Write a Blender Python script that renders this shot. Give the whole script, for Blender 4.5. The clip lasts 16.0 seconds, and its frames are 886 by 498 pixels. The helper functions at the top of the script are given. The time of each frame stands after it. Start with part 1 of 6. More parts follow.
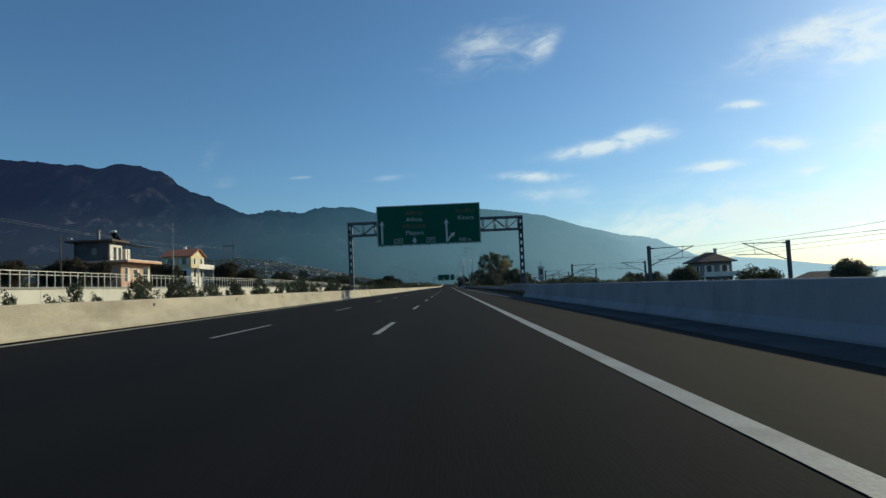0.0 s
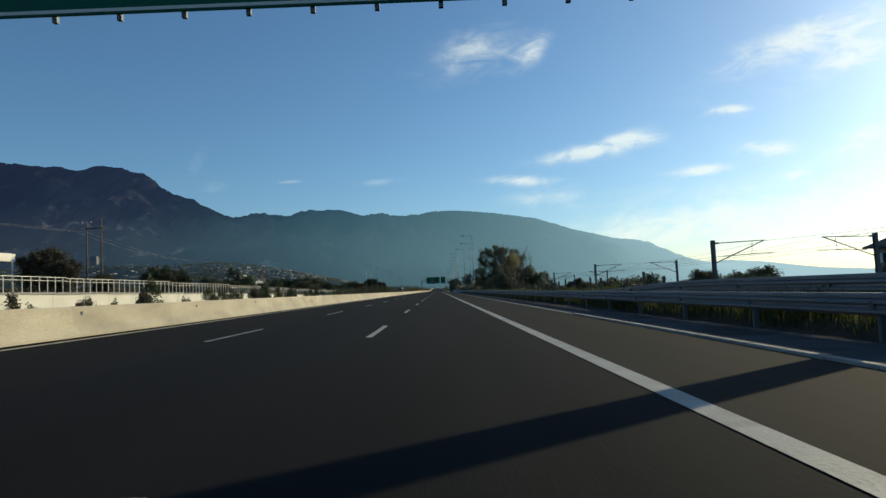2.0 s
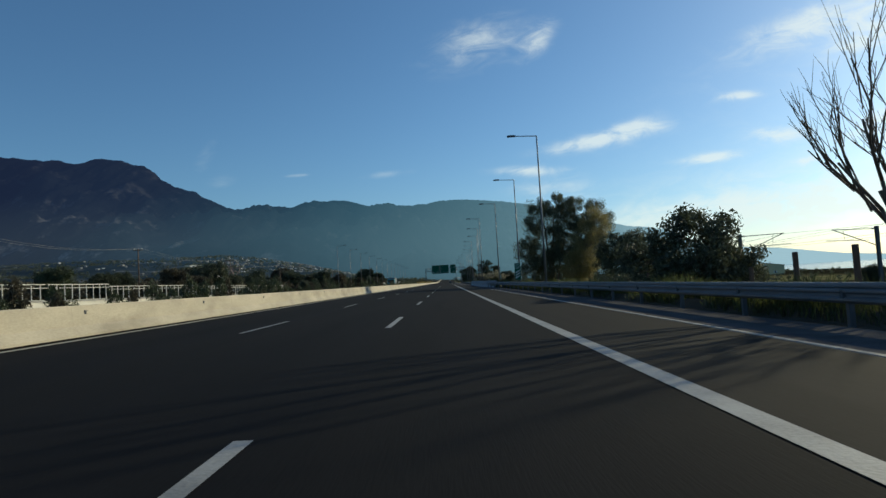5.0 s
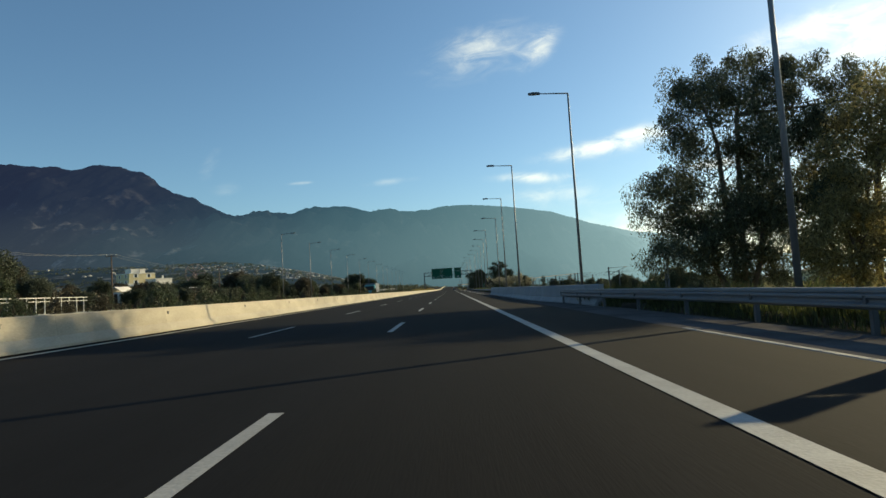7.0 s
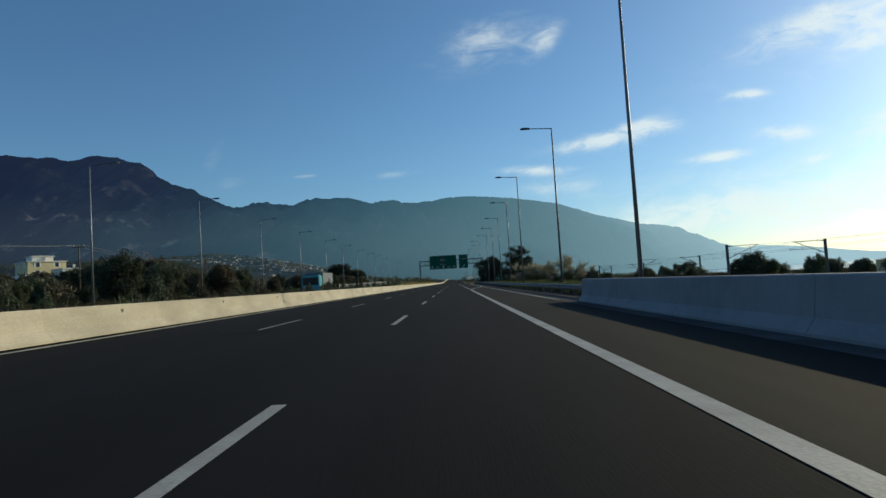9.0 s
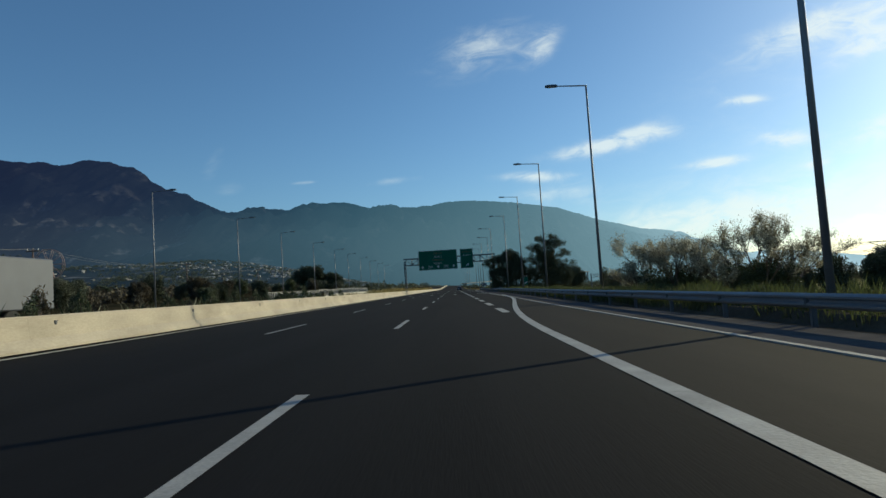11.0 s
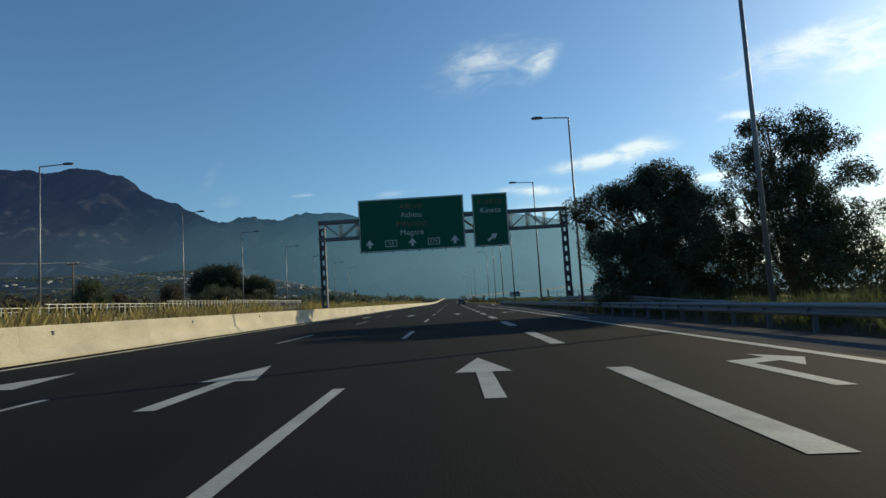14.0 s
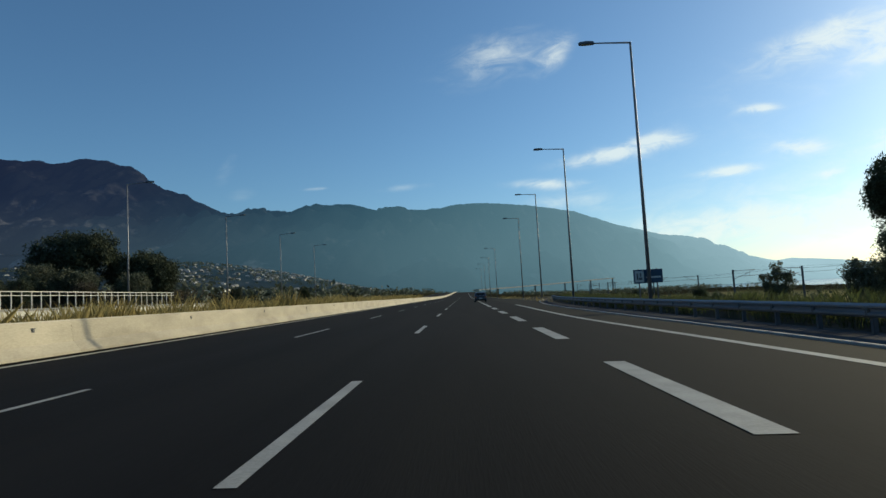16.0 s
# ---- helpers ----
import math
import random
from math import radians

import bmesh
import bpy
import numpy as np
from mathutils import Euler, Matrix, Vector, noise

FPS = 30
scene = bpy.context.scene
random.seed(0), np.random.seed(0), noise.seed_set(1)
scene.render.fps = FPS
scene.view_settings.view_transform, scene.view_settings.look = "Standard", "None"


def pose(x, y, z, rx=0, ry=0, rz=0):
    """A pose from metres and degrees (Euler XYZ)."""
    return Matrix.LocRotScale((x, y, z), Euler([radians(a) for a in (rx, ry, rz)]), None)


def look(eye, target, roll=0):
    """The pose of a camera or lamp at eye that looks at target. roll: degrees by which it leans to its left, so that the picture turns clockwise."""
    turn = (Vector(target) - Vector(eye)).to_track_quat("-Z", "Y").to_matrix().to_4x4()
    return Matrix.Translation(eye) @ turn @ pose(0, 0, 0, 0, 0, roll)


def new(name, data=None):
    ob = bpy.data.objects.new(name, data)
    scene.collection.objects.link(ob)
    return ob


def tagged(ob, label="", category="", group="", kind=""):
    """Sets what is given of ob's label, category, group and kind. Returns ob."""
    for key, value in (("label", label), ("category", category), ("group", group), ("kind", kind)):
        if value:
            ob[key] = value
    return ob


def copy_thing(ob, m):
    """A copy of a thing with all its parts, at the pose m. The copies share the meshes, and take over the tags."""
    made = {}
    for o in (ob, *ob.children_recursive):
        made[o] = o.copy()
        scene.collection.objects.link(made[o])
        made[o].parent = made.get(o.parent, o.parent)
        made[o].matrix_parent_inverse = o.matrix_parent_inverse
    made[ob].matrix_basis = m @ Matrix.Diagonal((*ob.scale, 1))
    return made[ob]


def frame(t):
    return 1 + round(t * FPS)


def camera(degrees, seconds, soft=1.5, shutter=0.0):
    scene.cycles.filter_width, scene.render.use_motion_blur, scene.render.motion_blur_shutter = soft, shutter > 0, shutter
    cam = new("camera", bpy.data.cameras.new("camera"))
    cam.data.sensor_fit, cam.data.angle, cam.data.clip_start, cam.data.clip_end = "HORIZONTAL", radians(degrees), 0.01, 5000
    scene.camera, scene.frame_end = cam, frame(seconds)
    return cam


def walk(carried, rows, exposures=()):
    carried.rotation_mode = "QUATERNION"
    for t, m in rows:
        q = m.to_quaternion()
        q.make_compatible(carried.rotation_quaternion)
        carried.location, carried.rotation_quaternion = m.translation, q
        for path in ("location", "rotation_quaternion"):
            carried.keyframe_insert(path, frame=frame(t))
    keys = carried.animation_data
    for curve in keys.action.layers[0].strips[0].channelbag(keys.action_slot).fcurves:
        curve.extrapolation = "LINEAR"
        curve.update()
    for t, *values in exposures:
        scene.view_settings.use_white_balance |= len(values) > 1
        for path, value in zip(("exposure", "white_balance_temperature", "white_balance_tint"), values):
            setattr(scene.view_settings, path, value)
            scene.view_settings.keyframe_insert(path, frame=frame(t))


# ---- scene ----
# ------------------------------------------------------------------ camera
cam = camera(72.7, 16.0, soft=1.5, shutter=0.0)
PATH = [
    (0.0, pose(0.09, -0.00, 1.070, 93.54, 2.45, 0.50)),
    (0.5, pose(0.06, 15.31, 1.087, 93.66, 2.76, 0.30)),
    (1.0, pose(0.06, 30.63, 1.048, 93.98, 2.62, 0.16)),
    (1.5, pose(0.07, 45.93, 1.066, 93.50, 2.64, -0.30)),
    (2.0, pose(0.03, 61.00, 1.051, 93.89, 2.65, -0.46)),
    (2.5, pose(-0.02, 76.08, 1.090, 94.08, 2.75, 0.37)),
    (3.0, pose(-0.07, 91.19, 1.095, 93.60, 2.65, -0.10)),
    (3.5, pose(-0.11, 106.32, 1.076, 93.79, 2.63, -0.25)),
    (4.0, pose(-0.11, 121.46, 1.104, 93.09, 3.21, -0.20)),
    (6.5, pose(0.06, 197.26, 1.122, 93.39, 3.15, 0.89)),
    (7.0, pose(0.07, 212.42, 1.094, 93.81, 3.52, 0.71)),
    (7.5, pose(0.08, 227.58, 1.092, 93.44, 3.07, 0.40)),
    (8.0, pose(0.08, 242.74, 1.107, 93.14, 3.06, 0.32)),
    (8.5, pose(0.11, 257.89, 1.090, 93.41, 3.61, 0.33)),
    (9.0, pose(0.14, 273.03, 1.123, 93.18, 3.49, 1.06)),
    (11.5, pose(0.06, 348.70, 1.094, 94.07, 3.64, 1.02)),
    (12.0, pose(0.01, 363.83, 1.088, 94.33, 4.02, 1.56)),
    (12.5, pose(0.01, 378.93, 1.058, 94.25, 3.06, 0.90)),
    (13.0, pose(-0.02, 394.02, 1.090, 94.02, 3.46, 0.92)),
    (13.5, pose(-0.08, 409.08, 1.076, 94.81, 3.43, 0.92)),
    (14.0, pose(-0.13, 424.06, 1.055, 95.01, 3.43, 0.82)),
    (14.5, pose(-0.10, 438.89, 1.125, 94.43, 3.77, 0.75)),
    (15.0, pose(-0.11, 453.52, 1.110, 95.08, 3.26, 0.80)),
    (15.5, pose(-0.09, 468.15, 1.112, 94.43, 2.32, -0.11)),
    (16.0, pose(-0.09, 482.76, 1.138, 94.47, 3.12, 1.98)),
]
walk(cam, PATH, exposures=[
    (0.0, 0.04, 6230, -3.2), (1.5, 0.01, 6230, -3.2), (2.0, 0.20, 6610, -3.2), (2.5, 0.01, 6230, -3.2), (4.0, 0.01, 6230, -3.2), (6.0, 0.06, 6260, -3.2), (6.5, 0.24, 6560, -3.2),
    (7.0, 0.54, 7510, -3.2), (7.5, 0.58, 7560, -3.2), (8.0, 0.20, 6860, -2.2), (8.5, 0.10, 6360, -3.2), (9.0, 0.06, 6310, -3.2), (11.5, 0.10, 6310, -3.2), (13.0, 0.10, 6310, -3.2),
    (14.0, 0.30, 6560, -3.2), (14.5, 0.56, 7460, -3.2), (15.0, 0.62, 7610, -1.2), (15.5, 0.28, 6710, -2.2), (16.0, 0.11, 6410, -3.2)])

# ------------------------------------------------------------------ sun and sky
SUN_AZ = radians(53.0)      # to the right of straight ahead
SUN_EL = radians(20.5)
sun = new("sun", bpy.data.lights.new("sun", "SUN"))
sun.data.energy, sun.data.angle, sun.data.color = 3.6, radians(0.6), (1.0, 0.83, 0.58)
sun_way = Vector((math.sin(SUN_AZ) * math.cos(SUN_EL), math.cos(SUN_AZ) * math.cos(SUN_EL), math.sin(SUN_EL)))
sun.matrix_world = look(sun_way * 100, (0, 0, 0))

world = bpy.data.worlds.new("world")
scene.world = world
world.use_nodes = True
wt = world.node_tree
wt.nodes.clear()


def wnode(kind, **values):
    n = wt.nodes.new(kind)
    for key, value in values.items():
        setattr(n, key, value)
    return n


def wmath(op, a, b=None, c=None):
    n = wnode("ShaderNodeMath", operation=op)
    for i, v in enumerate((a, b, c)):
        if v is None:
            continue
        if isinstance(v, (int, float)):
            n.inputs[i].default_value = v
        else:
            wt.links.new(v, n.inputs[i])
    return n.outputs[0]


sky = wnode("ShaderNodeTexSky", sky_type="NISHITA", sun_disc=False, sun_elevation=SUN_EL, sun_rotation=SUN_AZ,
            altitude=0.0, air_density=1.0, dust_density=0.62, ozone_density=5.6)
coord = wnode("ShaderNodeTexCoord")
axes = wnode("ShaderNodeSeparateXYZ")
wt.links.new(coord.outputs["Generated"], axes.inputs[0])
ahead = wmath("MAXIMUM", axes.outputs[1], 0.05)
su = wmath("DIVIDE", axes.outputs[0], ahead)
sv = wmath("DIVIDE", axes.outputs[2], ahead)
# streaky cirrus: place and half-size on a plane one unit ahead, slope, density
CLOUDS = [(0.075, 0.400, 0.085, 0.040, 0.22, 0.48), (0.180, 0.400, 0.028, 0.022, 0.7, 0.55), (0.245, 0.218, 0.070, 0.010, 0.12, 0.80), (0.325, 0.234, 0.050, 0.014, 0.20, 0.85), (-0.392, 0.232, 0.022, 0.022, 0.9, 0.24), (-0.365, 0.190, 0.026, 0.013, 0.1, 0.26), (-0.09, 0.185, 0.05, 0.006, 0.05, 0.30),
          (0.507, 0.282, 0.028, 0.007, 0.10, 0.95), (0.667, 0.405, 0.12, 0.028, 0.28, 0.85), (0.152, 0.176, 0.055, 0.008, -0.05, 0.7),
          (0.185, 0.145, 0.065, 0.014, 0.02, 0.38), (0.447, 0.180, 0.045, 0.007, 0.08, 0.8), (0.578, 0.211, 0.05, 0.016, -0.12, 0.6),
          (0.735, 0.226, 0.055, 0.018, 0.25, 0.65), (-0.242, 0.192, 0.022, 0.003, 0.0, 0.45), 
           (0.50, 0.090, 0.25, 0.024, 0.05, 0.55),
          (0.618, 0.168, 0.018, 0.005, 0.15, 0.6), (0.70, 0.10, 0.36, 0.07, 0.04, 0.62), (0.55, 0.30, 0.30, 0.10, 0.2, 0.16), (0.735, 0.372, 0.06, 0.022, 0.35, 0.8)]
total = None
for cu, cv, hw, hh, lean, dens in CLOUDS:
    du = wmath("SUBTRACT", su, cu)
    dv = wmath("SUBTRACT", wmath("SUBTRACT", sv, cv), wmath("MULTIPLY", du, lean))
    q = wmath("ADD", wmath("POWER", wmath("ABSOLUTE", wmath("DIVIDE", du, hw)), 2.0), wmath("POWER", wmath("ABSOLUTE", wmath("DIVIDE", dv, hh)), 2.0))
    blob = wmath("MULTIPLY", wmath("EXPONENT", wmath("MULTIPLY", q, -0.8)), dens)
    total = blob if total is None else wmath("ADD", total, blob)
flat = wnode("ShaderNodeCombineXYZ")
wt.links.new(wmath("MULTIPLY", wmath("ADD", su, wmath("MULTIPLY", sv, 0.6)), 1.0), flat.inputs[0])
wt.links.new(wmath("MULTIPLY", wmath("SUBTRACT", sv, wmath("MULTIPLY", su, 0.22)), 2.5), flat.inputs[1])
wisps = wnode("ShaderNodeTexNoise")
wisps.inputs["Scale"].default_value = 15.0
wisps.inputs["Detail"].default_value = 10.0
wisps.inputs["Roughness"].default_value = 0.62
wisps.inputs["Distortion"].default_value = 0.6
wt.links.new(flat.outputs[0], wisps.inputs["Vector"])
torn = wmath("MULTIPLY", total, wmath("MULTIPLY_ADD", wisps.outputs[0], 2.7, -0.52))
cover = wnode("ShaderNodeMapRange", interpolation_type="SMOOTHSTEP")
wt.links.new(torn, cover.inputs["Value"])
cover.inputs["From Min"].default_value = 0.06
cover.inputs["From Max"].default_value = 0.95
cover.inputs["To Max"].default_value = 0.68
veil = wnode("ShaderNodeMixRGB")
veil.inputs[2].default_value = (8.6, 8.5, 8.3, 1)
wt.links.new(cover.outputs[0], veil.inputs[0])
wt.links.new(sky.outputs[0], veil.inputs[1])
back = wnode("ShaderNodeBackground")
back.inputs[1].default_value = 0.105
wt.links.new(veil.outputs[0], back.inputs[0])
wt.links.new(back.outputs[0], wnode("ShaderNodeOutputWorld").inputs[0])

# ------------------------------------------------------------------ materials


def material(name, base, rough=0.8, metal=0.0, vary=0.25, scale=1.0, fine=30.0, bump=0.2, spot=None, random_tint=0.0, island=False, leaf=0.0,
             emit=None, stretch=(1, 1, 1), spot_low=0.5, spot_high=0.68, spec=0.5):
    """A rough surface with broad mottling, fine grain, an optional second colour in patches, and a fine relief."""
    m = bpy.data.materials.new(name)
    m.use_nodes = True
    nt = m.node_tree
    nt.nodes.clear()
    mk = lambda k: nt.nodes.new(k)
    link = lambda a, b: nt.links.new(a, b)
    out, bsdf, tc, mp = mk("ShaderNodeOutputMaterial"), mk("ShaderNodeBsdfPrincipled"), mk("ShaderNodeTexCoord"), mk("ShaderNodeMapping")
    geo = mk("ShaderNodeNewGeometry")
    link(geo.outputs["Position"], mp.inputs[0])
    mp.inputs["Scale"].default_value = stretch
    broad, grain = mk("ShaderNodeTexNoise"), mk("ShaderNodeTexNoise")
    for n, s, d in ((broad, scale, 6), (grain, fine, 4)):
        n.inputs["Scale"].default_value, n.inputs["Detail"].default_value = s, d
        link(mp.outputs[0], n.inputs["Vector"])
    both = mk("ShaderNodeMath")
    both.operation = "MULTIPLY_ADD"
    link(broad.outputs[0], both.inputs[0])
    both.inputs[1].default_value = 0.65
    half = mk("ShaderNodeMath")
    half.operation = "MULTIPLY"
    link(grain.outputs[0], half.inputs[0])
    half.inputs[1].default_value = 0.35
    link(half.outputs[0], both.inputs[2])
    gain = mk("ShaderNodeMapRange")
    link(both.outputs[0], gain.inputs["Value"])
    gain.inputs["From Min"].default_value, gain.inputs["From Max"].default_value = 0.3, 0.7
    gain.inputs["To Min"].default_value, gain.inputs["To Max"].default_value = 1 - vary, 1 + vary
    value = gain.outputs[0]
    if random_tint:
        src = geo.outputs["Random Per Island"] if island else mk("ShaderNodeObjectInfo").outputs["Random"]
        rr = mk("ShaderNodeMath")
        rr.operation = "MULTIPLY_ADD"
        link(src, rr.inputs[0])
        rr.inputs[1].default_value, rr.inputs[2].default_value = 2 * random_tint, 1 - random_tint
        mm = mk("ShaderNodeMath")
        mm.operation = "MULTIPLY"
        link(value, mm.inputs[0]), link(rr.outputs[0], mm.inputs[1])
        value = mm.outputs[0]
    colour = mk("ShaderNodeMixRGB")
    colour.blend_type = "MULTIPLY"
    colour.inputs[0].default_value = 1.0
    colour.inputs[1].default_value = (*base, 1)
    link(value, colour.inputs[2])
    result = colour.outputs[0]
    if spot:
        blot = mk("ShaderNodeTexNoise")
        blot.inputs["Scale"].default_value, blot.inputs["Detail"].default_value = scale * 0.45, 8
        blot.inputs["Roughness"].default_value = 0.65
        link(mp.outputs[0], blot.inputs["Vector"])
        edge = mk("ShaderNodeMapRange")
        edge.inputs["From Min"].default_value, edge.inputs["From Max"].default_value = spot_low, spot_high
        link(blot.outputs[0], edge.inputs["Value"])
        mix = mk("ShaderNodeMixRGB")
        link(edge.outputs[0], mix.inputs[0]), link(result, mix.inputs[1])
        mix.inputs[2].default_value = (*spot, 1)
        result = mix.outputs[0]
    link(result, bsdf.inputs["Base Color"])
    bsdf.inputs["Roughness"].default_value, bsdf.inputs["Metallic"].default_value = rough, metal
    bsdf.inputs["Specular IOR Level"].default_value = spec
    if bump:
        bp = mk("ShaderNodeBump")
        bp.inputs["Strength"].default_value, bp.inputs["Distance"].default_value = bump, 0.02
        link(grain.outputs[0], bp.inputs["Height"]), link(bp.outputs[0], bsdf.inputs["Normal"])
    final = bsdf.outputs[0]
    if leaf:
        thin, blend = mk("ShaderNodeBsdfTranslucent"), mk("ShaderNodeMixShader")
        link(result, thin.inputs[0])
        blend.inputs[0].default_value = leaf
        link(final, blend.inputs[1]), link(thin.outputs[0], blend.inputs[2])
        final = blend.outputs[0]
    if emit:
        bsdf.inputs["Emission Color"].default_value, bsdf.inputs["Emission Strength"].default_value = (*emit[:3], 1), emit[3]
    link(final, out.inputs[0])
    return m


ASPHALT = material("asphalt", (0.0108, 0.0110, 0.0122), 0.92, vary=0.26, scale=0.8, fine=60, bump=0.12, stretch=(1, 0.06, 1), spot=(0.0135, 0.0132, 0.0132), spec=0.05)
ASPHALT_OLD = material("asphalt_shoulder", (0.0180, 0.0165, 0.0148), 0.92, vary=0.28, scale=0.9, fine=60, bump=0.12, stretch=(1, 0.08, 1), spot=(0.014, 0.0132, 0.0125), spec=0.06)
PAINT = material("road_paint", (0.27, 0.27, 0.26), 0.7, vary=0.3, scale=1.6, fine=25, bump=0.3, spot=(0.15, 0.15, 0.147), spot_low=0.58, spot_high=0.75)
PAINTCREAM = material("cream_road_paint", (0.42, 0.39, 0.32), 0.7, vary=0.25, scale=1.6, fine=25, bump=0.3, spot=(0.3, 0.28, 0.23), spot_low=0.6, spot_high=0.78)
BARRIER = material("barrier_concrete", (0.385, 0.338, 0.255), 0.85, vary=0.26, scale=0.9, fine=18, bump=0.25, spot=(0.25, 0.215, 0.16), random_tint=0.07, stretch=(1, 0.5, 1.6), spot_low=0.54, spot_high=0.72)
WALLCON = material("wall_concrete", (0.23, 0.235, 0.25), 0.85, vary=0.16, scale=0.8, fine=15, bump=0.3, spot=(0.17, 0.172, 0.18), random_tint=0.04)
KERB = material("kerb_concrete", (0.27, 0.26, 0.24), 0.85, vary=0.25, scale=1.5, fine=25, bump=0.4, random_tint=0.12)
GUTTER = material("gutter_concrete", (0.105, 0.100, 0.098), 0.92, vary=0.3, scale=0.8, fine=20, bump=0.3, spot=(0.065, 0.060, 0.057), spec=0.0)
FOOT_DARK = material("barrier_grime", (0.020, 0.018, 0.016), 0.92, vary=0.3, scale=0.8, fine=20, bump=0.3, spot=(0.012, 0.011, 0.010), spec=0.0)
STEEL = material("galvanised_steel", (0.19, 0.195, 0.21), 0.55, 0.55, vary=0.15, scale=1.2, fine=12, bump=0.06)
GANTRY = material("gantry_steel", (0.088, 0.096, 0.112), 0.55, 0.35, vary=0.15, scale=1.0, fine=14, bump=0.08)
DARKSTEEL = material("dark_steel", (0.10, 0.105, 0.115), 0.6, 0.4, vary=0.2, scale=1.5, fine=14, bump=0.1)
SIGNGREEN = material("sign_green", (0.003, 0.080, 0.048), 0.6, vary=0.1, scale=0.8, fine=12, bump=0.0, spec=0.2)
SIGNBLUE = material("sign_blue", (0.010, 0.045, 0.095), 0.55, vary=0.08, scale=0.8, fine=12, bump=0.0)
SIGNWHITE = material("sign_white", (0.50, 0.52, 0.50), 0.5, vary=0.05, scale=2, fine=12, bump=0.0)
SIGNAMBER = material("sign_amber", (0.16, 0.085, 0.022), 0.5, vary=0.08, scale=2, fine=12, bump=0.0)
FENCEWHITE = material("fence_paint", (0.50, 0.48, 0.42), 0.6, vary=0.12, scale=1, fine=14, bump=0.1)
RENDER = material("wall_render", (0.60, 0.57, 0.49), 0.9, vary=0.12, scale=0.5, fine=10, bump=0.25, spot=(0.28, 0.25, 0.20), spot_low=0.55, spot_high=0.8)
PLASTER_Y = material("yellow_plaster", (0.62, 0.52, 0.30), 0.9, vary=0.1, scale=0.6, fine=12, bump=0.2)
PLASTER_P = material("pink_plaster", (0.60, 0.36, 0.24), 0.9, vary=0.14, scale=0.6, fine=12, bump=0.2)
PLASTER_W = material("white_plaster", (0.74, 0.70, 0.62), 0.9, vary=0.1, scale=0.6, fine=12, bump=0.2)
# Plaster with shade painted into its base colour, for the upper wall.
PLASTER_SHADE = material("shaded_plaster", (0.085, 0.088, 0.095), 0.95, vary=0.3, scale=0.8, fine=12, bump=0.3, spot=(0.05, 0.05, 0.052), spec=0.1)
PLASTER_G = material("grey_plaster", (0.22, 0.215, 0.21), 0.9, vary=0.15, scale=0.5, fine=12, bump=0.2)
TILES = material("roof_tiles", (0.42, 0.15, 0.075), 0.85, vary=0.3, scale=2.0, fine=16, bump=0.6, stretch=(1, 3, 1))
SHUTTER = material("shutter_paint", (0.70, 0.68, 0.62), 0.7, vary=0.1, scale=2, fine=20, bump=0.1)
WOODDARK = material("dark_wood", (0.10, 0.065, 0.045), 0.8, vary=0.3, scale=2, fine=20, bump=0.3)
GLASSDARK = material("window_glass", (0.02, 0.024, 0.03), 0.08, vary=0.05, scale=1, fine=5, bump=0.0)
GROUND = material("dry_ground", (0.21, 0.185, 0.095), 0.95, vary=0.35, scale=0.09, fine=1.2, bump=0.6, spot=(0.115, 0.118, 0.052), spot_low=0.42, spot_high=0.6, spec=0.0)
SOIL = material("verge_soil", (0.075, 0.066, 0.052), 0.95, vary=0.35, scale=0.7, fine=9, bump=0.6, spot=(0.03, 0.032, 0.016), spec=0.0)
BALLAST = material("ballast", (0.075, 0.066, 0.058), 0.95, vary=0.3, scale=0.6, fine=10, bump=0.8, spec=0.0)
WATER = material("sea_water", (0.05, 0.10, 0.14), 0.16, vary=0.1, scale=0.02, fine=0.3, bump=0.3)
BARK = material("bark", (0.13, 0.095, 0.07), 0.95, vary=0.35, scale=3, fine=18, bump=0.9, stretch=(1, 1, 0.3))
LEAF_EUC = material("eucalyptus_leaf", (0.085, 0.095, 0.055), 0.6, vary=0.2, random_tint=0.6, island=True, leaf=0.42, bump=0)
LEAF_PINE = material("pine_needles", (0.058, 0.068, 0.042), 0.8, vary=0.2, random_tint=0.45, island=True, leaf=0.18, spec=0.15, bump=0)
LEAF_OLIVE = material("olive_leaf", (0.075, 0.085, 0.050), 0.6, vary=0.2, random_tint=0.45, island=True, leaf=0.3, bump=0)
LEAF_OLEANDER = material("oleander_leaf", (0.060, 0.075, 0.032), 0.55, vary=0.2, random_tint=0.5, island=True, leaf=0.3, bump=0)
LEAF_GREEN = material("green_leaf", (0.25, 0.22, 0.10), 0.6, vary=0.2, random_tint=0.5, island=True, leaf=0.6, bump=0)
LEAF_BROWN = material("scrub_leaf", (0.070, 0.058, 0.034), 0.7, vary=0.2, random_tint=0.5, island=True, leaf=0.3, bump=0)
BLOSSOM = material("blossom", (0.40, 0.375, 0.27), 0.7, vary=0.15, random_tint=0.5, island=True, leaf=0.45, bump=0)
GRASS = material("green_grass", (0.062, 0.074, 0.024), 0.7, vary=0.25, random_tint=0.5, island=True, leaf=0.45, bump=0)
DRYGRASS = material("dry_grass", (0.25, 0.20, 0.085), 0.8, vary=0.25, random_tint=0.5, island=True, leaf=0.4, bump=0)
WEEDS = material("brown_weeds", (0.33, 0.26, 0.10), 0.85, vary=0.25, random_tint=0.5, island=True, leaf=0.3, bump=0, spec=0.1)
CARSILVER = material("silver_car_paint", (0.42, 0.43, 0.44), 0.3, 0.6, vary=0.04, bump=0)
CARDARK = material("dark_car_paint", (0.05, 0.055, 0.065), 0.3, 0.3, vary=0.04, bump=0)
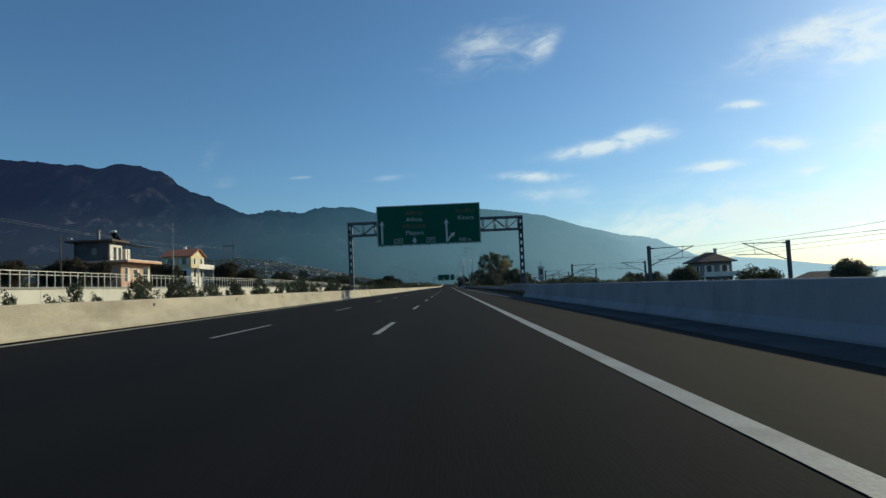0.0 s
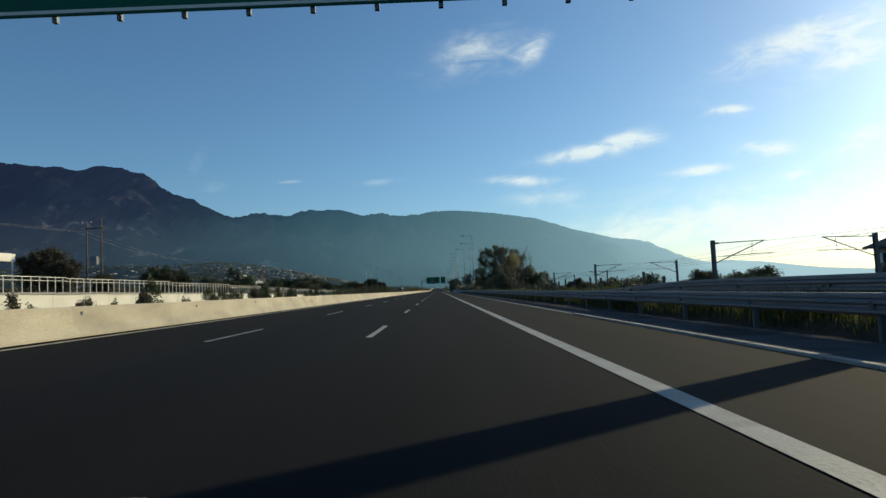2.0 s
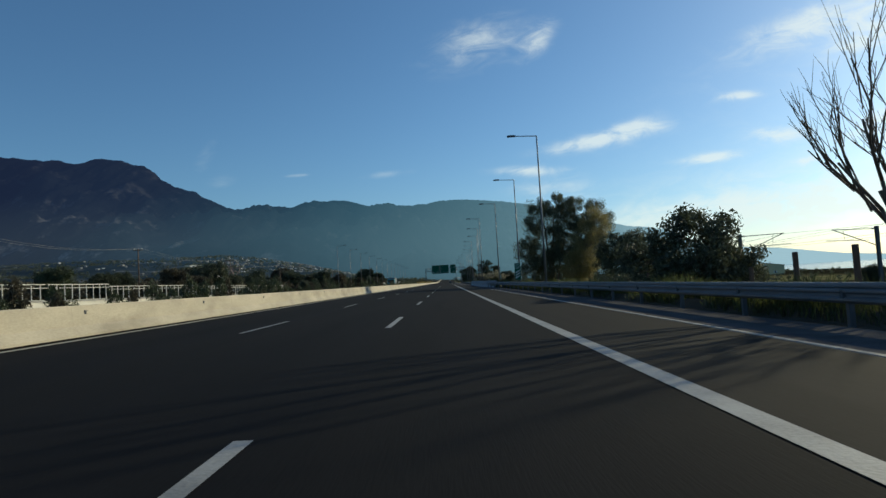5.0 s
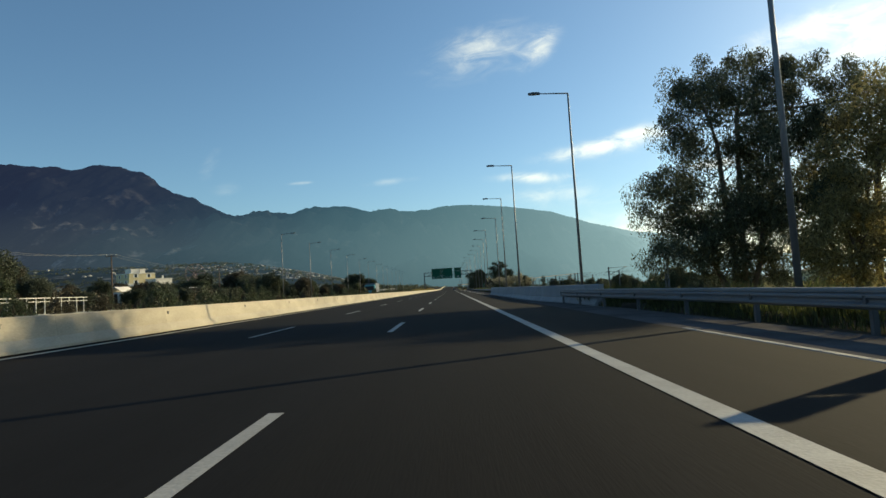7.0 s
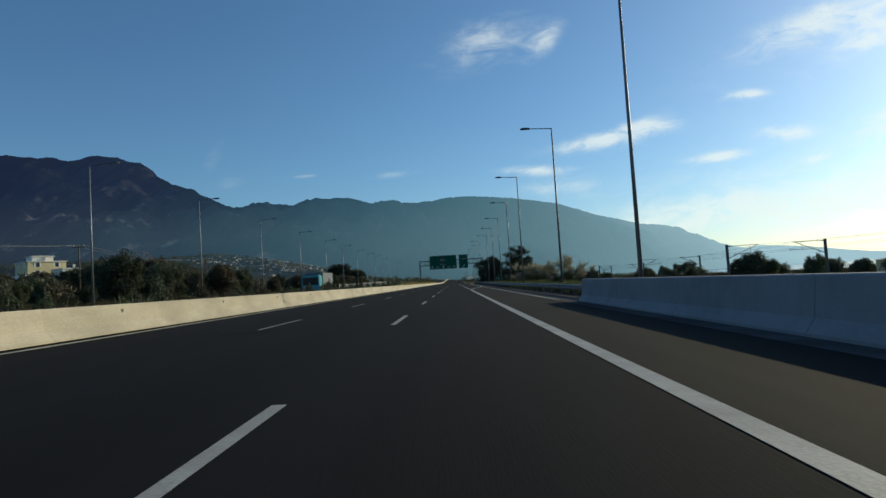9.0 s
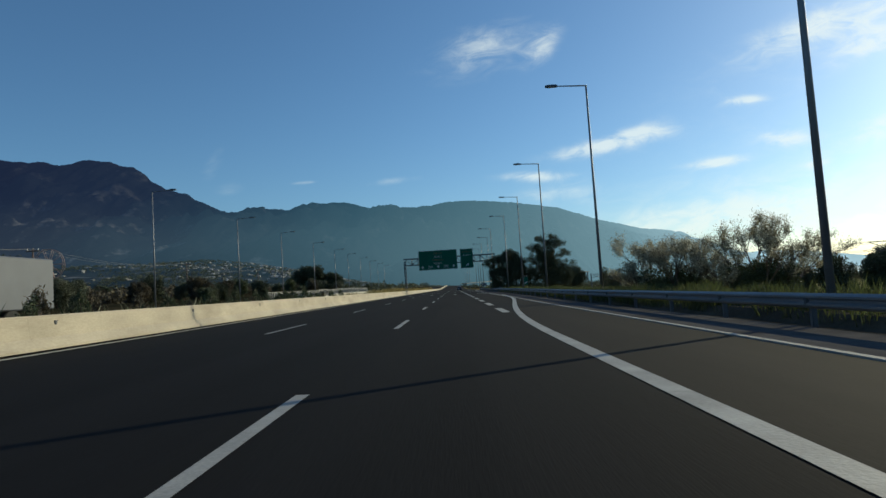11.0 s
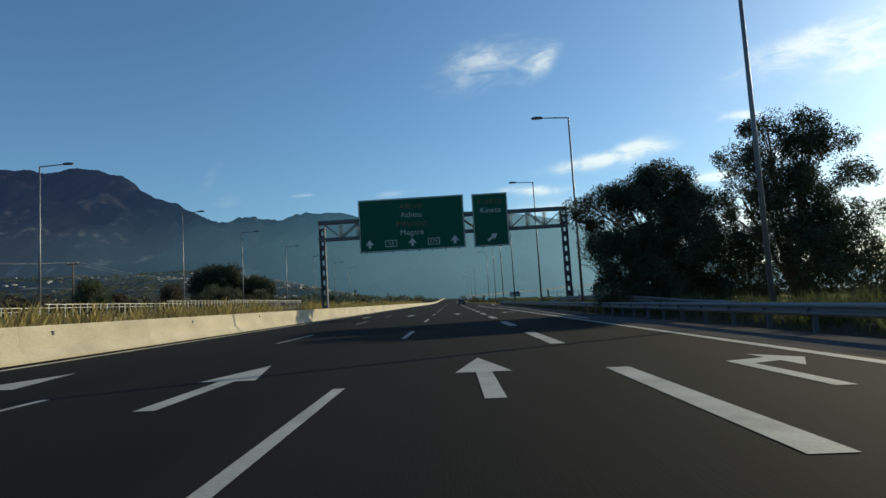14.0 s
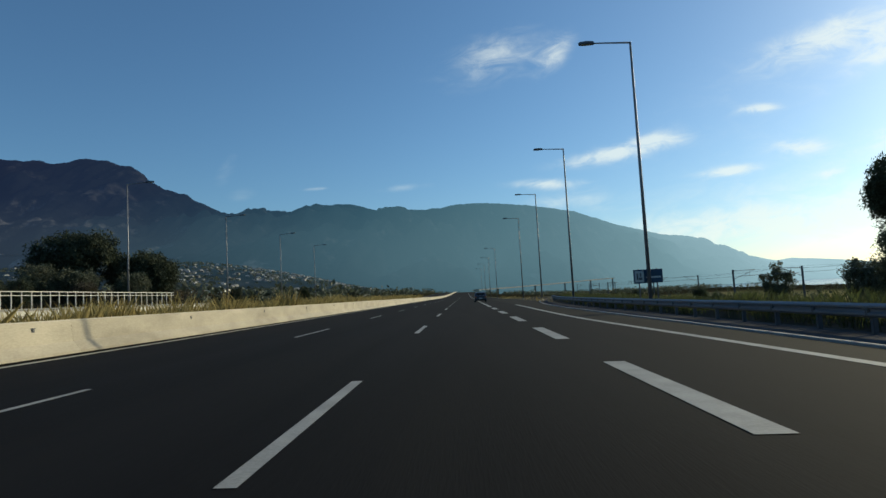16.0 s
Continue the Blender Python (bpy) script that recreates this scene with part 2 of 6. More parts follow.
TEAL = material("teal_cab_paint", (0.05, 0.26, 0.30), 0.4, 0.1, vary=0.08, bump=0)
TRUCKBOX = material("truck_box_grey", (0.10, 0.11, 0.13), 0.6, 0.1, vary=0.12, bump=0)
RUBBER = material("rubber", (0.02, 0.02, 0.02), 0.9, vary=0.1, bump=0.1)
WHEELPAINT = material("faded_red_paint", (0.30, 0.20, 0.17), 0.7, vary=0.25, scale=1.0, fine=8, bump=0.1)
LAMPGLASS = material("lamp_glass", (0.5, 0.52, 0.54), 0.2, vary=0.03, bump=0)
TOWNWALL = material("town_walls", (0.25, 0.245, 0.235), 0.9, vary=0.1, random_tint=0.65, island=True, bump=0)


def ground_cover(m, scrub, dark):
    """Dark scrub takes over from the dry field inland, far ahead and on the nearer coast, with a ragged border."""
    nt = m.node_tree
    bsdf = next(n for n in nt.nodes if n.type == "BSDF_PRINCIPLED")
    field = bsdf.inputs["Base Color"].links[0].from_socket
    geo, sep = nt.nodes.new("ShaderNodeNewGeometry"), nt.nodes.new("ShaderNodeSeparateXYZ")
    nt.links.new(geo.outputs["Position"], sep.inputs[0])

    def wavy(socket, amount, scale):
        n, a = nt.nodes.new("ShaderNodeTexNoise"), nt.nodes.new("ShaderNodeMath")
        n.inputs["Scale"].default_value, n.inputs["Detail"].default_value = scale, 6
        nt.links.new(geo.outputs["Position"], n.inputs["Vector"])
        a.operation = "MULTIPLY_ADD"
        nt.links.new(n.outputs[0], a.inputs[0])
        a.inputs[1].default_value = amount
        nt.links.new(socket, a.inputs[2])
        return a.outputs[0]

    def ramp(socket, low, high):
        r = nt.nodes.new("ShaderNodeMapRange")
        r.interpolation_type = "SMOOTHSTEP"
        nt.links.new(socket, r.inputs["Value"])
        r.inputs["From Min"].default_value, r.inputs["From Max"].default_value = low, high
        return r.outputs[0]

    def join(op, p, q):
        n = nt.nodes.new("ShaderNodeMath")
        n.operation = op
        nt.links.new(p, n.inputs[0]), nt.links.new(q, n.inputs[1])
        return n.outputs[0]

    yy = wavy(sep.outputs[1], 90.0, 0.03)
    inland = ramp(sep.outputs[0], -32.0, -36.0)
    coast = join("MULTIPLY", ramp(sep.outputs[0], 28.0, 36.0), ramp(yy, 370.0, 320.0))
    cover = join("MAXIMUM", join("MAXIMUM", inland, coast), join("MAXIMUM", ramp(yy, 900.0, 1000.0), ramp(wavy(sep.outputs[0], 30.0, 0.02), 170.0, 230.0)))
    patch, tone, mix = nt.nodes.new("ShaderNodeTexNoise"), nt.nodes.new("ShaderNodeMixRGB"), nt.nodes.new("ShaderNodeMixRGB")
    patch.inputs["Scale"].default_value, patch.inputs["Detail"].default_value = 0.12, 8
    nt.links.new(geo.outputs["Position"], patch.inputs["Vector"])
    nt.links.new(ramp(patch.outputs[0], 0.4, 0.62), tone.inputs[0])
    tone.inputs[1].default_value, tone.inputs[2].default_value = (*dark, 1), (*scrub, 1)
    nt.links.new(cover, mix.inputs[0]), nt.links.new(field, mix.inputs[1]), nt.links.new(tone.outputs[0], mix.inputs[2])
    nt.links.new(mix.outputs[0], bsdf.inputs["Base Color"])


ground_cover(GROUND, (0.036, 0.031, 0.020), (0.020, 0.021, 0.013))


def hill_material(name, base, rock):
    """Scrub slopes with pale crags; kilometres of bluish haze are painted as emission, thickening downwards and towards
    the sun's side.
    """
    m = material(name, base, 0.95, vary=0.6, scale=0.010, fine=0.07, bump=0.0, spec=0.0)
    nt = m.node_tree
    mk, link = nt.nodes.new, nt.links.new
    out = next(n for n in nt.nodes if n.type == "OUTPUT_MATERIAL")
    bsdf = next(n for n in nt.nodes if n.type == "BSDF_PRINCIPLED")
    lit = out.inputs[0].links[0].from_socket
    scrub = bsdf.inputs["Base Color"].links[0].from_socket
    geo, sep = mk("ShaderNodeNewGeometry"), mk("ShaderNodeSeparateXYZ")
    link(geo.outputs["Position"], sep.inputs[0])

    def band(socket, low, high, a=0.0, b=1.0):
        r = mk("ShaderNodeMapRange")
        r.interpolation_type = "SMOOTHSTEP"
        link(socket, r.inputs["Value"])
        for key, v in (("From Min", low), ("From Max", high), ("To Min", a), ("To Max", b)):
            r.inputs[key].default_value = v
        return r.outputs[0]

    def times(p, q):
        n = mk("ShaderNodeMath")
        n.operation = "MULTIPLY"
        link(p, n.inputs[0]), link(q, n.inputs[1])
        return n.outputs[0]

    def crags(scale, low, high):
        mp, n = mk("ShaderNodeMapping"), mk("ShaderNodeTexNoise")
        mp.inputs["Scale"].default_value = (1, 0.6, 0.62)
        link(geo.outputs["Position"], mp.inputs[0]), link(mp.outputs[0], n.inputs["Vector"])
        n.inputs["Scale"].default_value, n.inputs["Detail"].default_value, n.inputs["Roughness"].default_value = scale, 9, 0.68
        return band(n.outputs[0], low, high)

    stone = mk("ShaderNodeMixRGB")
    link(times(times(crags(0.011, 0.54, 0.70), band(sep.outputs[0], -700, -1300, 0.4, 1.0)), band(sep.outputs[2], 560, 360, 0.3, 1.0)), stone.inputs[0])
    link(scrub, stone.inputs[1])
    stone.inputs[2].default_value = (*rock, 1)
    link(stone.outputs[0], bsdf.inputs["Base Color"])
    # Painted haze colour: dark blue inland, pale on the sun's side.
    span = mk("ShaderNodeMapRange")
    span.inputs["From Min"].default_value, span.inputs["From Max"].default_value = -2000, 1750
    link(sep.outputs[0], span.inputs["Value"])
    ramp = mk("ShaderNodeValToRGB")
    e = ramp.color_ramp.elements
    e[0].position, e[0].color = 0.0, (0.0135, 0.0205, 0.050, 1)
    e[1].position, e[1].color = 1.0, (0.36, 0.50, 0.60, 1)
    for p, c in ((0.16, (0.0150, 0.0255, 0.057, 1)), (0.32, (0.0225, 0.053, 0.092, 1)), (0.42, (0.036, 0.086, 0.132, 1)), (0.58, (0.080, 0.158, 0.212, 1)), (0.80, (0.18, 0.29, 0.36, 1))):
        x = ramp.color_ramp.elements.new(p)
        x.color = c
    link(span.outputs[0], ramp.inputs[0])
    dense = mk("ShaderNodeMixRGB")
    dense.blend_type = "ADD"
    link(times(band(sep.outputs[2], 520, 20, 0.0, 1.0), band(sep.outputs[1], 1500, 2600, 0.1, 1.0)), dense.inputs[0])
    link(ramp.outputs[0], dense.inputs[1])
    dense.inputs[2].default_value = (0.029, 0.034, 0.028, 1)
    # Emission mixed over the lit slopes imitates the haze; nearer foothills get less.
    haze_glow, mix = mk("ShaderNodeEmission"), mk("ShaderNodeMixShader")
    link(dense.outputs[0], haze_glow.inputs[0])
    haze_glow.inputs[1].default_value = 1.0
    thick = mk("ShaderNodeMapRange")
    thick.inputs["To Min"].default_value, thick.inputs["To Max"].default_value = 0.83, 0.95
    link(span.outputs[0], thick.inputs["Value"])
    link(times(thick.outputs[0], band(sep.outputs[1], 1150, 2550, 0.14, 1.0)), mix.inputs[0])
    link(lit, mix.inputs[1]), link(haze_glow.outputs[0], mix.inputs[2]), link(mix.outputs[0], out.inputs[0])
    return m


HILL = hill_material("hazed_mountain_rock", (0.026, 0.032, 0.040), (0.42, 0.40, 0.40))

# ------------------------------------------------------------------ mesh helpers


def part(name, bm, mat, parent=None, label=""):
    """One bmesh (or ready mesh) as one object under parent."""
    if isinstance(bm, bmesh.types.BMesh):
        me = bpy.data.meshes.new(name)
        bm.to_mesh(me)
        bm.free()
    else:
        me = bm
    if mat and not me.materials:
        me.materials.append(mat)
    ob = new(name, me)
    if parent:
        ob.parent = parent
    if label:
        ob["label"] = label
    return ob


def thing(name, at, label, category, group="", kind="", turn=0.0):
    ob = new(name)
    ob.empty_display_size = 0.2
    ob.matrix_basis = pose(*at, 0, 0, turn)
    return tagged(ob, label, category, group, kind)


def box(bm, x0, x1, y0, y1, z0, z1):
    v = [bm.verts.new(p) for p in ((x0, y0, z0), (x1, y0, z0), (x1, y1, z0), (x0, y1, z0), (x0, y0, z1), (x1, y0, z1), (x1, y1, z1), (x0, y1, z1))]
    for f in ((3, 2, 1, 0), (4, 5, 6, 7), (0, 1, 5, 4), (1, 2, 6, 5), (2, 3, 7, 6), (3, 0, 4, 7)):
        bm.faces.new([v[i] for i in f])
    return bm


def boxes(*dims):
    bm = bmesh.new()
    for d in dims:
        box(bm, *d)
    return bm


def rounded(bm, r=0.02, seg=2):
    bmesh.ops.bevel(bm, geom=bm.edges[:], offset=r, segments=seg, affect="EDGES", clamp_overlap=True)
    return bm


def rod(bm, a, b, ra, rb=None, n=8):
    """A tapered round bar from a to b."""
    a, b = Vector(a), Vector(b)
    rb = ra if rb is None else rb
    axis = (b - a).normalized()
    side = axis.orthogonal().normalized()
    up = axis.cross(side)
    rings = []
    for p, r in ((a, ra), (b, rb)):
        rings.append([bm.verts.new(p + (side * math.cos(2 * math.pi * i / n) + up * math.sin(2 * math.pi * i / n)) * r) for i in range(n)])
    for i in range(n):
        f = bm.faces.new((rings[0][i], rings[0][(i + 1) % n], rings[1][(i + 1) % n], rings[1][i]))
        f.smooth = True
    bm.faces.new(rings[0][::-1])
    bm.faces.new(rings[1])
    return bm


def rods(*specs, n=8):
    bm = bmesh.new()
    for s in specs:
        rod(bm, *s, n=n)
    return bm


def sweep(profile, path, closed=True):
    """A closed outline of (sideways, up) pairs carried along points (x, y, z)."""
    bm = bmesh.new()
    rings = []
    for i, p in enumerate(path):
        a, b = Vector(path[max(i - 1, 0)]), Vector(path[min(i + 1, len(path) - 1)])
        d = (b - a)
        d.z = 0
        d.normalize()
        right = Vector((d.y, -d.x, 0))
        rings.append([bm.verts.new(Vector(p) + right * u + Vector((0, 0, v))) for u, v in profile])
    m = len(profile)
    for r, s in zip(rings, rings[1:]):
        for j in range(m if closed else m - 1):
            bm.faces.new((r[j], r[(j + 1) % m], s[(j + 1) % m], s[j]))
    if closed:
        bm.faces.new(rings[0][::-1])
        bm.faces.new(rings[-1])
    bmesh.ops.recalc_face_normals(bm, faces=bm.faces[:])
    return bm


def strip(name, left, right, ys, lift, mat, parent=None, label=""):
    """A flat ribbon between two lateral places (numbers or functions of y), lying on the road."""
    fl = left if callable(left) else (lambda y: left)
    fr = right if callable(right) else (lambda y: right)
    verts, faces = [], []
    for i, y in enumerate(ys):
        for x in (fl(y), fr(y)):
            verts.append((x + bend(y), y, road_z(x, y) + lift))
        if i:
            k = 2 * i
            faces.append((k - 2, k - 1, k + 1, k))
    me = bpy.data.meshes.new(name)
    me.from_pydata(verts, [], faces)
    return part(name, me, mat, parent, label)


def lettering(text, size, at, mat, parent, name="lettering", align="CENTER"):
    """Raised text, upright, facing the traffic."""
    cu = bpy.data.curves.new(name, "FONT")
    cu.body, cu.size, cu.align_x, cu.align_y, cu.extrude = text, size * 0.9, align, "CENTER", 0.004
    cu.offset = -0.009 * size
    tmp = new("tmp", cu)
    bpy.context.view_layer.update()
    me = bpy.data.meshes.new_from_object(tmp.evaluated_get(bpy.context.evaluated_depsgraph_get()))
    bpy.data.objects.remove(tmp)
    me.name = name
    me.transform(pose(*at, 90, 0, 0))
    return part(name, me, mat, parent)


# ------------------------------------------------------------------ lie of the land
FALL = -0.0205               # the carriageway leans towards the sea


def smooth(a, b, v):
    v = min(1.0, max(0.0, (v - a) / (b - a)))
    return v * v * (3 - 2 * v)


def bend(y):
    """The road swings gently aside beyond its far crest."""
    return 0.0003 * max(0.0, y - 1290) ** 2


def rise(y):
    """It lies level, then climbs to a far crest."""
    return 4.6 * smooth(720, 1300, y) - 6.0 * smooth(1300, 1700, y)


def road_z(x, y):
    return FALL * max(-11.5, min(x, 9.0)) + rise(y)


def wall_top(y):
    """Height of the retaining wall's coping; it comes down along the way."""
    return 2.27 - 1.2 * smooth(100, 258, y) + 0.75 * smooth(440, 515, y)


def ground_z(x, y):
    x = x - bend(min(y, 1650))
    if x < -33:
        z = wall_top(y) - 0.15 + 0.042 * (-x - 33) if x > -700 else 30.1 + 0.05 * (-x - 700)
        z *= smooth(-33, -36, x) if x > -36 else 1.0
    elif x > 9:
        z = -0.25 - 2.9 * smooth(10.5, 17, x) - 2.5 * smooth(60, 140, x) - 14 * smooth(300, 520, x)
    else:
        z = -0.45
    far = smooth(760, 1950, y) * 16 * smooth(-30, -600, x)
    z -= 0.9 * smooth(300, 500, y) * smooth(14, 22, x)
    return z + far + rise(y) * smooth(110, 26, abs(x))


# ground: one sheet to the horizon
def ground_sheet():
    xs = sorted({*range(-90, 96, 5), -33, -35, -30, 7, 9, 10.5, 12, 13, 14.5, 16, 17, 18, *range(-400, -90, 31), *range(100, 560, 30),
                 *range(-1500, -400, 55), *range(-4800, -1500, 220), *range(560, 4800, 220)})
    ys = sorted({*range(-160, 760, 10), *range(760, 2300, 30), *range(2300, 4700, 130)})
    verts = [(x, y, ground_z(x, y) + (0.35 * noise.noise(Vector((x * 0.06, y * 0.06, 0))) if abs(x) > 19 else 0)) for y in ys for x in xs]
    w = len(xs)
    faces = [(j * w + i, j * w + i + 1, (j + 1) * w + i + 1, (j + 1) * w + i) for j in range(len(ys) - 1) for i in range(w - 1)]
    me = bpy.data.meshes.new("ground")
    me.from_pydata(verts, [], faces)
    me.polygons.foreach_set("use_smooth", [True] * len(faces))
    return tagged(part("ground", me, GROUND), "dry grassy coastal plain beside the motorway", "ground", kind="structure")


ground_sheet()
sea = bmesh.new()
for p in ((330, -400, -13.0), (4900, -400, -13.0), (4900, 4650, -13.0), (330, 4650, -13.0)):
    sea.verts.new(p)
sea.faces.new(sea.verts[:])
tagged(part("water", sea, WATER), "calm pale blue sea beyond the coastal plain", "sea", kind="structure")

# ------------------------------------------------------------------ carriageways
YS = [-60 + 10 * i for i in range(70)] + [640 + 20 * i for i in range(60)]
L_EDGE, L_A, L_M, L_R = -9.35, -5.37, -1.62, 2.22


def outer(y):
    """The paved edge on the right: it widens for the exit lane."""
    return 5.15 + 0.85 * smooth(365, 420, y) + 0.85 * smooth(450, 492, y) + 0.0016 * max(0, y - 520) ** 2


def exit_edge(y):
    return L_R + 3.42 * smooth(346.5, 398, y) - 0.95 * smooth(485, 512, y) + 0.25 * smooth(512, 540, y)


road = strip("road", -10.6, lambda y: min(outer(y), 9.0), YS, 0.0, ASPHALT)
tagged(road, "dark grey asphalt motorway carriageway with three lanes", "road", kind="structure")
strip("hard_shoulder", lambda y: max(exit_edge(y), L_R) + 0.1, outer, [y for y in YS if y < 620], 0.004, ASPHALT_OLD, road, "brownish worn asphalt hard shoulder")
strip("edge_line", L_EDGE - 0.1, L_EDGE + 0.1, YS, 0.006, PAINTCREAM, road, "white painted edge line")
strip("edge_line", lambda y: exit_edge(y) - 0.13, lambda y: exit_edge(y) + 0.13, [-60 + 3 * i for i in range(202)], 0.008, PAINT, road, "broad white painted edge line")
strip("edge_line", lambda y: L_R - 0.1 + 0.004 * max(0, y - 560), lambda y: L_R + 0.1 + 0.004 * max(0, y - 560), [540 + 10 * i for i in range(8)] + [640 + 20 * i for i in range(50)],
      0.008, PAINT, road, "white painted edge line")
beat = lambda i: float(np.interp(i, (-4, 0, 2, 4, 6, 8, 13, 16, 18, 24, 25, 26, 30, 32, 70), (-47.2, 13.8, 44.3, 75.0, 105.6, 136.2, 213.5, 258.8, 289.8, 381.4, 396.9, 412.4, 471.6, 501.4, 1070.0)))
for i in range(-4, 50):
    y = beat(i)
    for lane, wide in ((L_A, 0.055), (L_M, 0.075)):
        strip("lane_dash", lane - wide, lane + wide, (y, y + 2.3, y + 4.6), 0.006, PAINT, road)
for i in range(-3, 18):
    y = 388.3 + 9.92 * i
    strip("lane_dash", L_R - 0.17, L_R + 0.17, (y, y + 2.5, y + 5.0), 0.007, PAINT, road, "broad white dash beside the exit lane")


def road_arrow(x, y, turn=False):
    """A long painted arrow; with turn, its head bends off to the right."""
    bm = bmesh.new()
    lift = 0.008
    put = lambda pts: bm.faces.new([bm.verts.new((x + u, y + v, road_z(x + u, y + v) + lift)) for u, v in pts])
    if turn:
        put(((-0.12, 0), (0.12, 0), (0.12, 2.2), (-0.12, 2.6)))
        put(((0.12, 2.2), (0.62, 2.45), (0.62, 2.9), (-0.12, 2.6)))
        put(((0.62, 1.8), (1.15, 2.75), (0.62, 3.5)))
    else:
        put(((-0.12, 0), (0.12, 0), (0.12, 2.4), (-0.12, 2.4)))
        put(((-0.42, 2.4), (0.42, 2.4), (0, 4.6)))
    return part("lane_arrow", bm, PAINT, road, "white painted lane arrow")


for y in (430.6, 470.8):
    for x in (-7.1, -3.5, 0.28):
        road_arrow(x, y)
    road_arrow(4.0, y, True)

other = strip("opposite_road", -29.4, -14.6, YS, 0.10, ASPHALT)
tagged(other, "grey asphalt opposite carriageway behind the central reserve", "road", kind="structure")
for x in (-28.4, -15.6):
    strip("edge_line", x - 0.1, x + 0.1, YS, 0.108, PAINT, other, "white painted edge line")
verge = strip("pavement", outer, lambda y: outer(y) + 9, YS[:64], -0.05, SOIL)
tagged(verge, "dry earth verge beside the hard shoulder", "verge", kind="structure")
gutter = strip("gutter", lambda y: outer(y) - 0.01, lambda y: outer(y) + 2.1, [y for y in YS if y < 600], 0.002, GUTTER)
tagged(gutter, "shallow stained concrete gutter beside the shoulder", "gutter", kind="structure")
reserve = strip("central_reserve", -14.7, -10.7, YS, 0.18, SOIL)
tagged(reserve, "strip of dry soil in the central reserve", "verge", kind="structure")

# ------------------------------------------------------------------ backdrop: mountains
RIDGE = [(-4300, 1150), (-3600, 1100), (-3243, 1066), (-3050, 1046), (-2885, 1022), (-2761, 1008), (-2617, 992), (-2504, 960), (-2477, 966), (-2441, 984), (-2400, 998), (-2245, 980), (-2143, 949),
         (-2052, 920), (-1981, 870), (-1942, 824), (-1861, 780), (-1781, 742), (-1710, 725), (-1650, 683), (-1580, 650), (-1510, 610), (-1429, 585), (-1205, 595), (-1022, 575), (-951, 591),
         (-767, 606), (-676, 604), (-516, 554), (-466, 544), (-305, 544), (-116, 542), (-17, 562), (152, 562), (469, 523), (711, 480), (974, 390), (1267, 311), (1432, 293), (1521, 260),
         (1610, 217), (1634, 186), (1813, 130), (1949, 111), (2042, 120), (2287, 101), (2439, 73), (2800, -10)]


def hill_foot(u):
    """Height of the mountain's foot, before the range is drawn nearer."""
    return 185 * smooth(40, -1050, u) - 10


def foothill_z(x, y):
    """The long slope between the plain and the mountain's foot, on which the town stands."""
    f = min(1.0, max(0.0, (y - 900) / 1226))
    low = ground_z(x, y) - 2.5
    return low + (0.75 * hill_foot(x * 2126 / y / 0.75) - low) * f ** 1.25 + noise.fractal(Vector((x * 0.006, y * 0.005, 5.0)), 1.0, 2.0, 4) * 9 * math.sin(math.pi * f)


def mountain_range():
    rx, rz = zip(*RIDGE)
    us = np.arange(-4300, 2800, 8.0)
    rows, front = 64, 26
    verts, faces = [], []
    for j in range(-front, rows + 3):
        v = min(1.0, max(0.0, j / rows))
        for u in us:
            near = 0.75 + 0.22 * smooth(400, 1300, u)
            if j < 0:
                y = 900 + 1226 * (j + front) / front
                x = u * near * y / 2126
                verts.append((x, y, foothill_z(x, y) if x < -20 else -30.0))
                continue
            h = float(np.interp(u, rx, rz))
            fine = noise.fractal(Vector((u * 0.011, 3.1, 0)), 1.0, 2.0, 5) * (5 + 5 * smooth(-1200, -1500, u)) * smooth(0, 300, h) + noise.noise(Vector((u * 0.05, 1.0, 0))) * 4 * smooth(-60, 250, h)
            gully = noise.ridged_multi_fractal(Vector((u * 0.0021, v * 1.1, 4.0)), 0.9, 2.1, 5, 1.0, 2.0) - 1.1
            side = noise.fractal(Vector((u * 0.004, v * 3.0, 9.0)), 1.0, 2.0, 4)
            foot = hill_foot(u)
            z = foot + (h + fine - foot) * (v ** 0.9) + (gully * 90 + side * 95 + noise.fractal(Vector((u * 0.016, v * 12.0, 2.0)), 1.0, 2.0, 4) * 30) * math.sin(math.pi * v) * smooth(40, 500, h)
            depth = 4300 - (1 - v) * (1500 - 500 * smooth(0, 1600, u)) + gully * 120 * math.sin(math.pi * v)
            if j > rows:
                z, depth = h - (j - rows) * 160, 4300 + (j - rows) * 120
            verts.append((u * near, 106 + (depth - 106) * near, z * near))
    w = len(us)
    for j in range(front + rows + 2):
        for i in range(w - 1):
            faces.append((j * w + i, j * w + i + 1, (j + 1) * w + i + 1, (j + 1) * w + i))
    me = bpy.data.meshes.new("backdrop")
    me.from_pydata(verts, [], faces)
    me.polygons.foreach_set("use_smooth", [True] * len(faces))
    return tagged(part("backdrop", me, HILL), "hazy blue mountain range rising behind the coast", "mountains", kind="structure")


mountain_range()

# ------------------------------------------------------------------ barriers and rails


def barrier_profile(face, h, toe=0.28, lean=1):
    """Half section of a concrete safety barrier: toe, sloped foot, nearly upright face."""
    return [(0, -0.15), (0, 0.07), (-0.2 * lean, 0.30), (-0.27 * lean, h - 0.03), (-0.30 * lean, h), (-0.5 * lean, h), (-0.52 * lean, -0.15)]


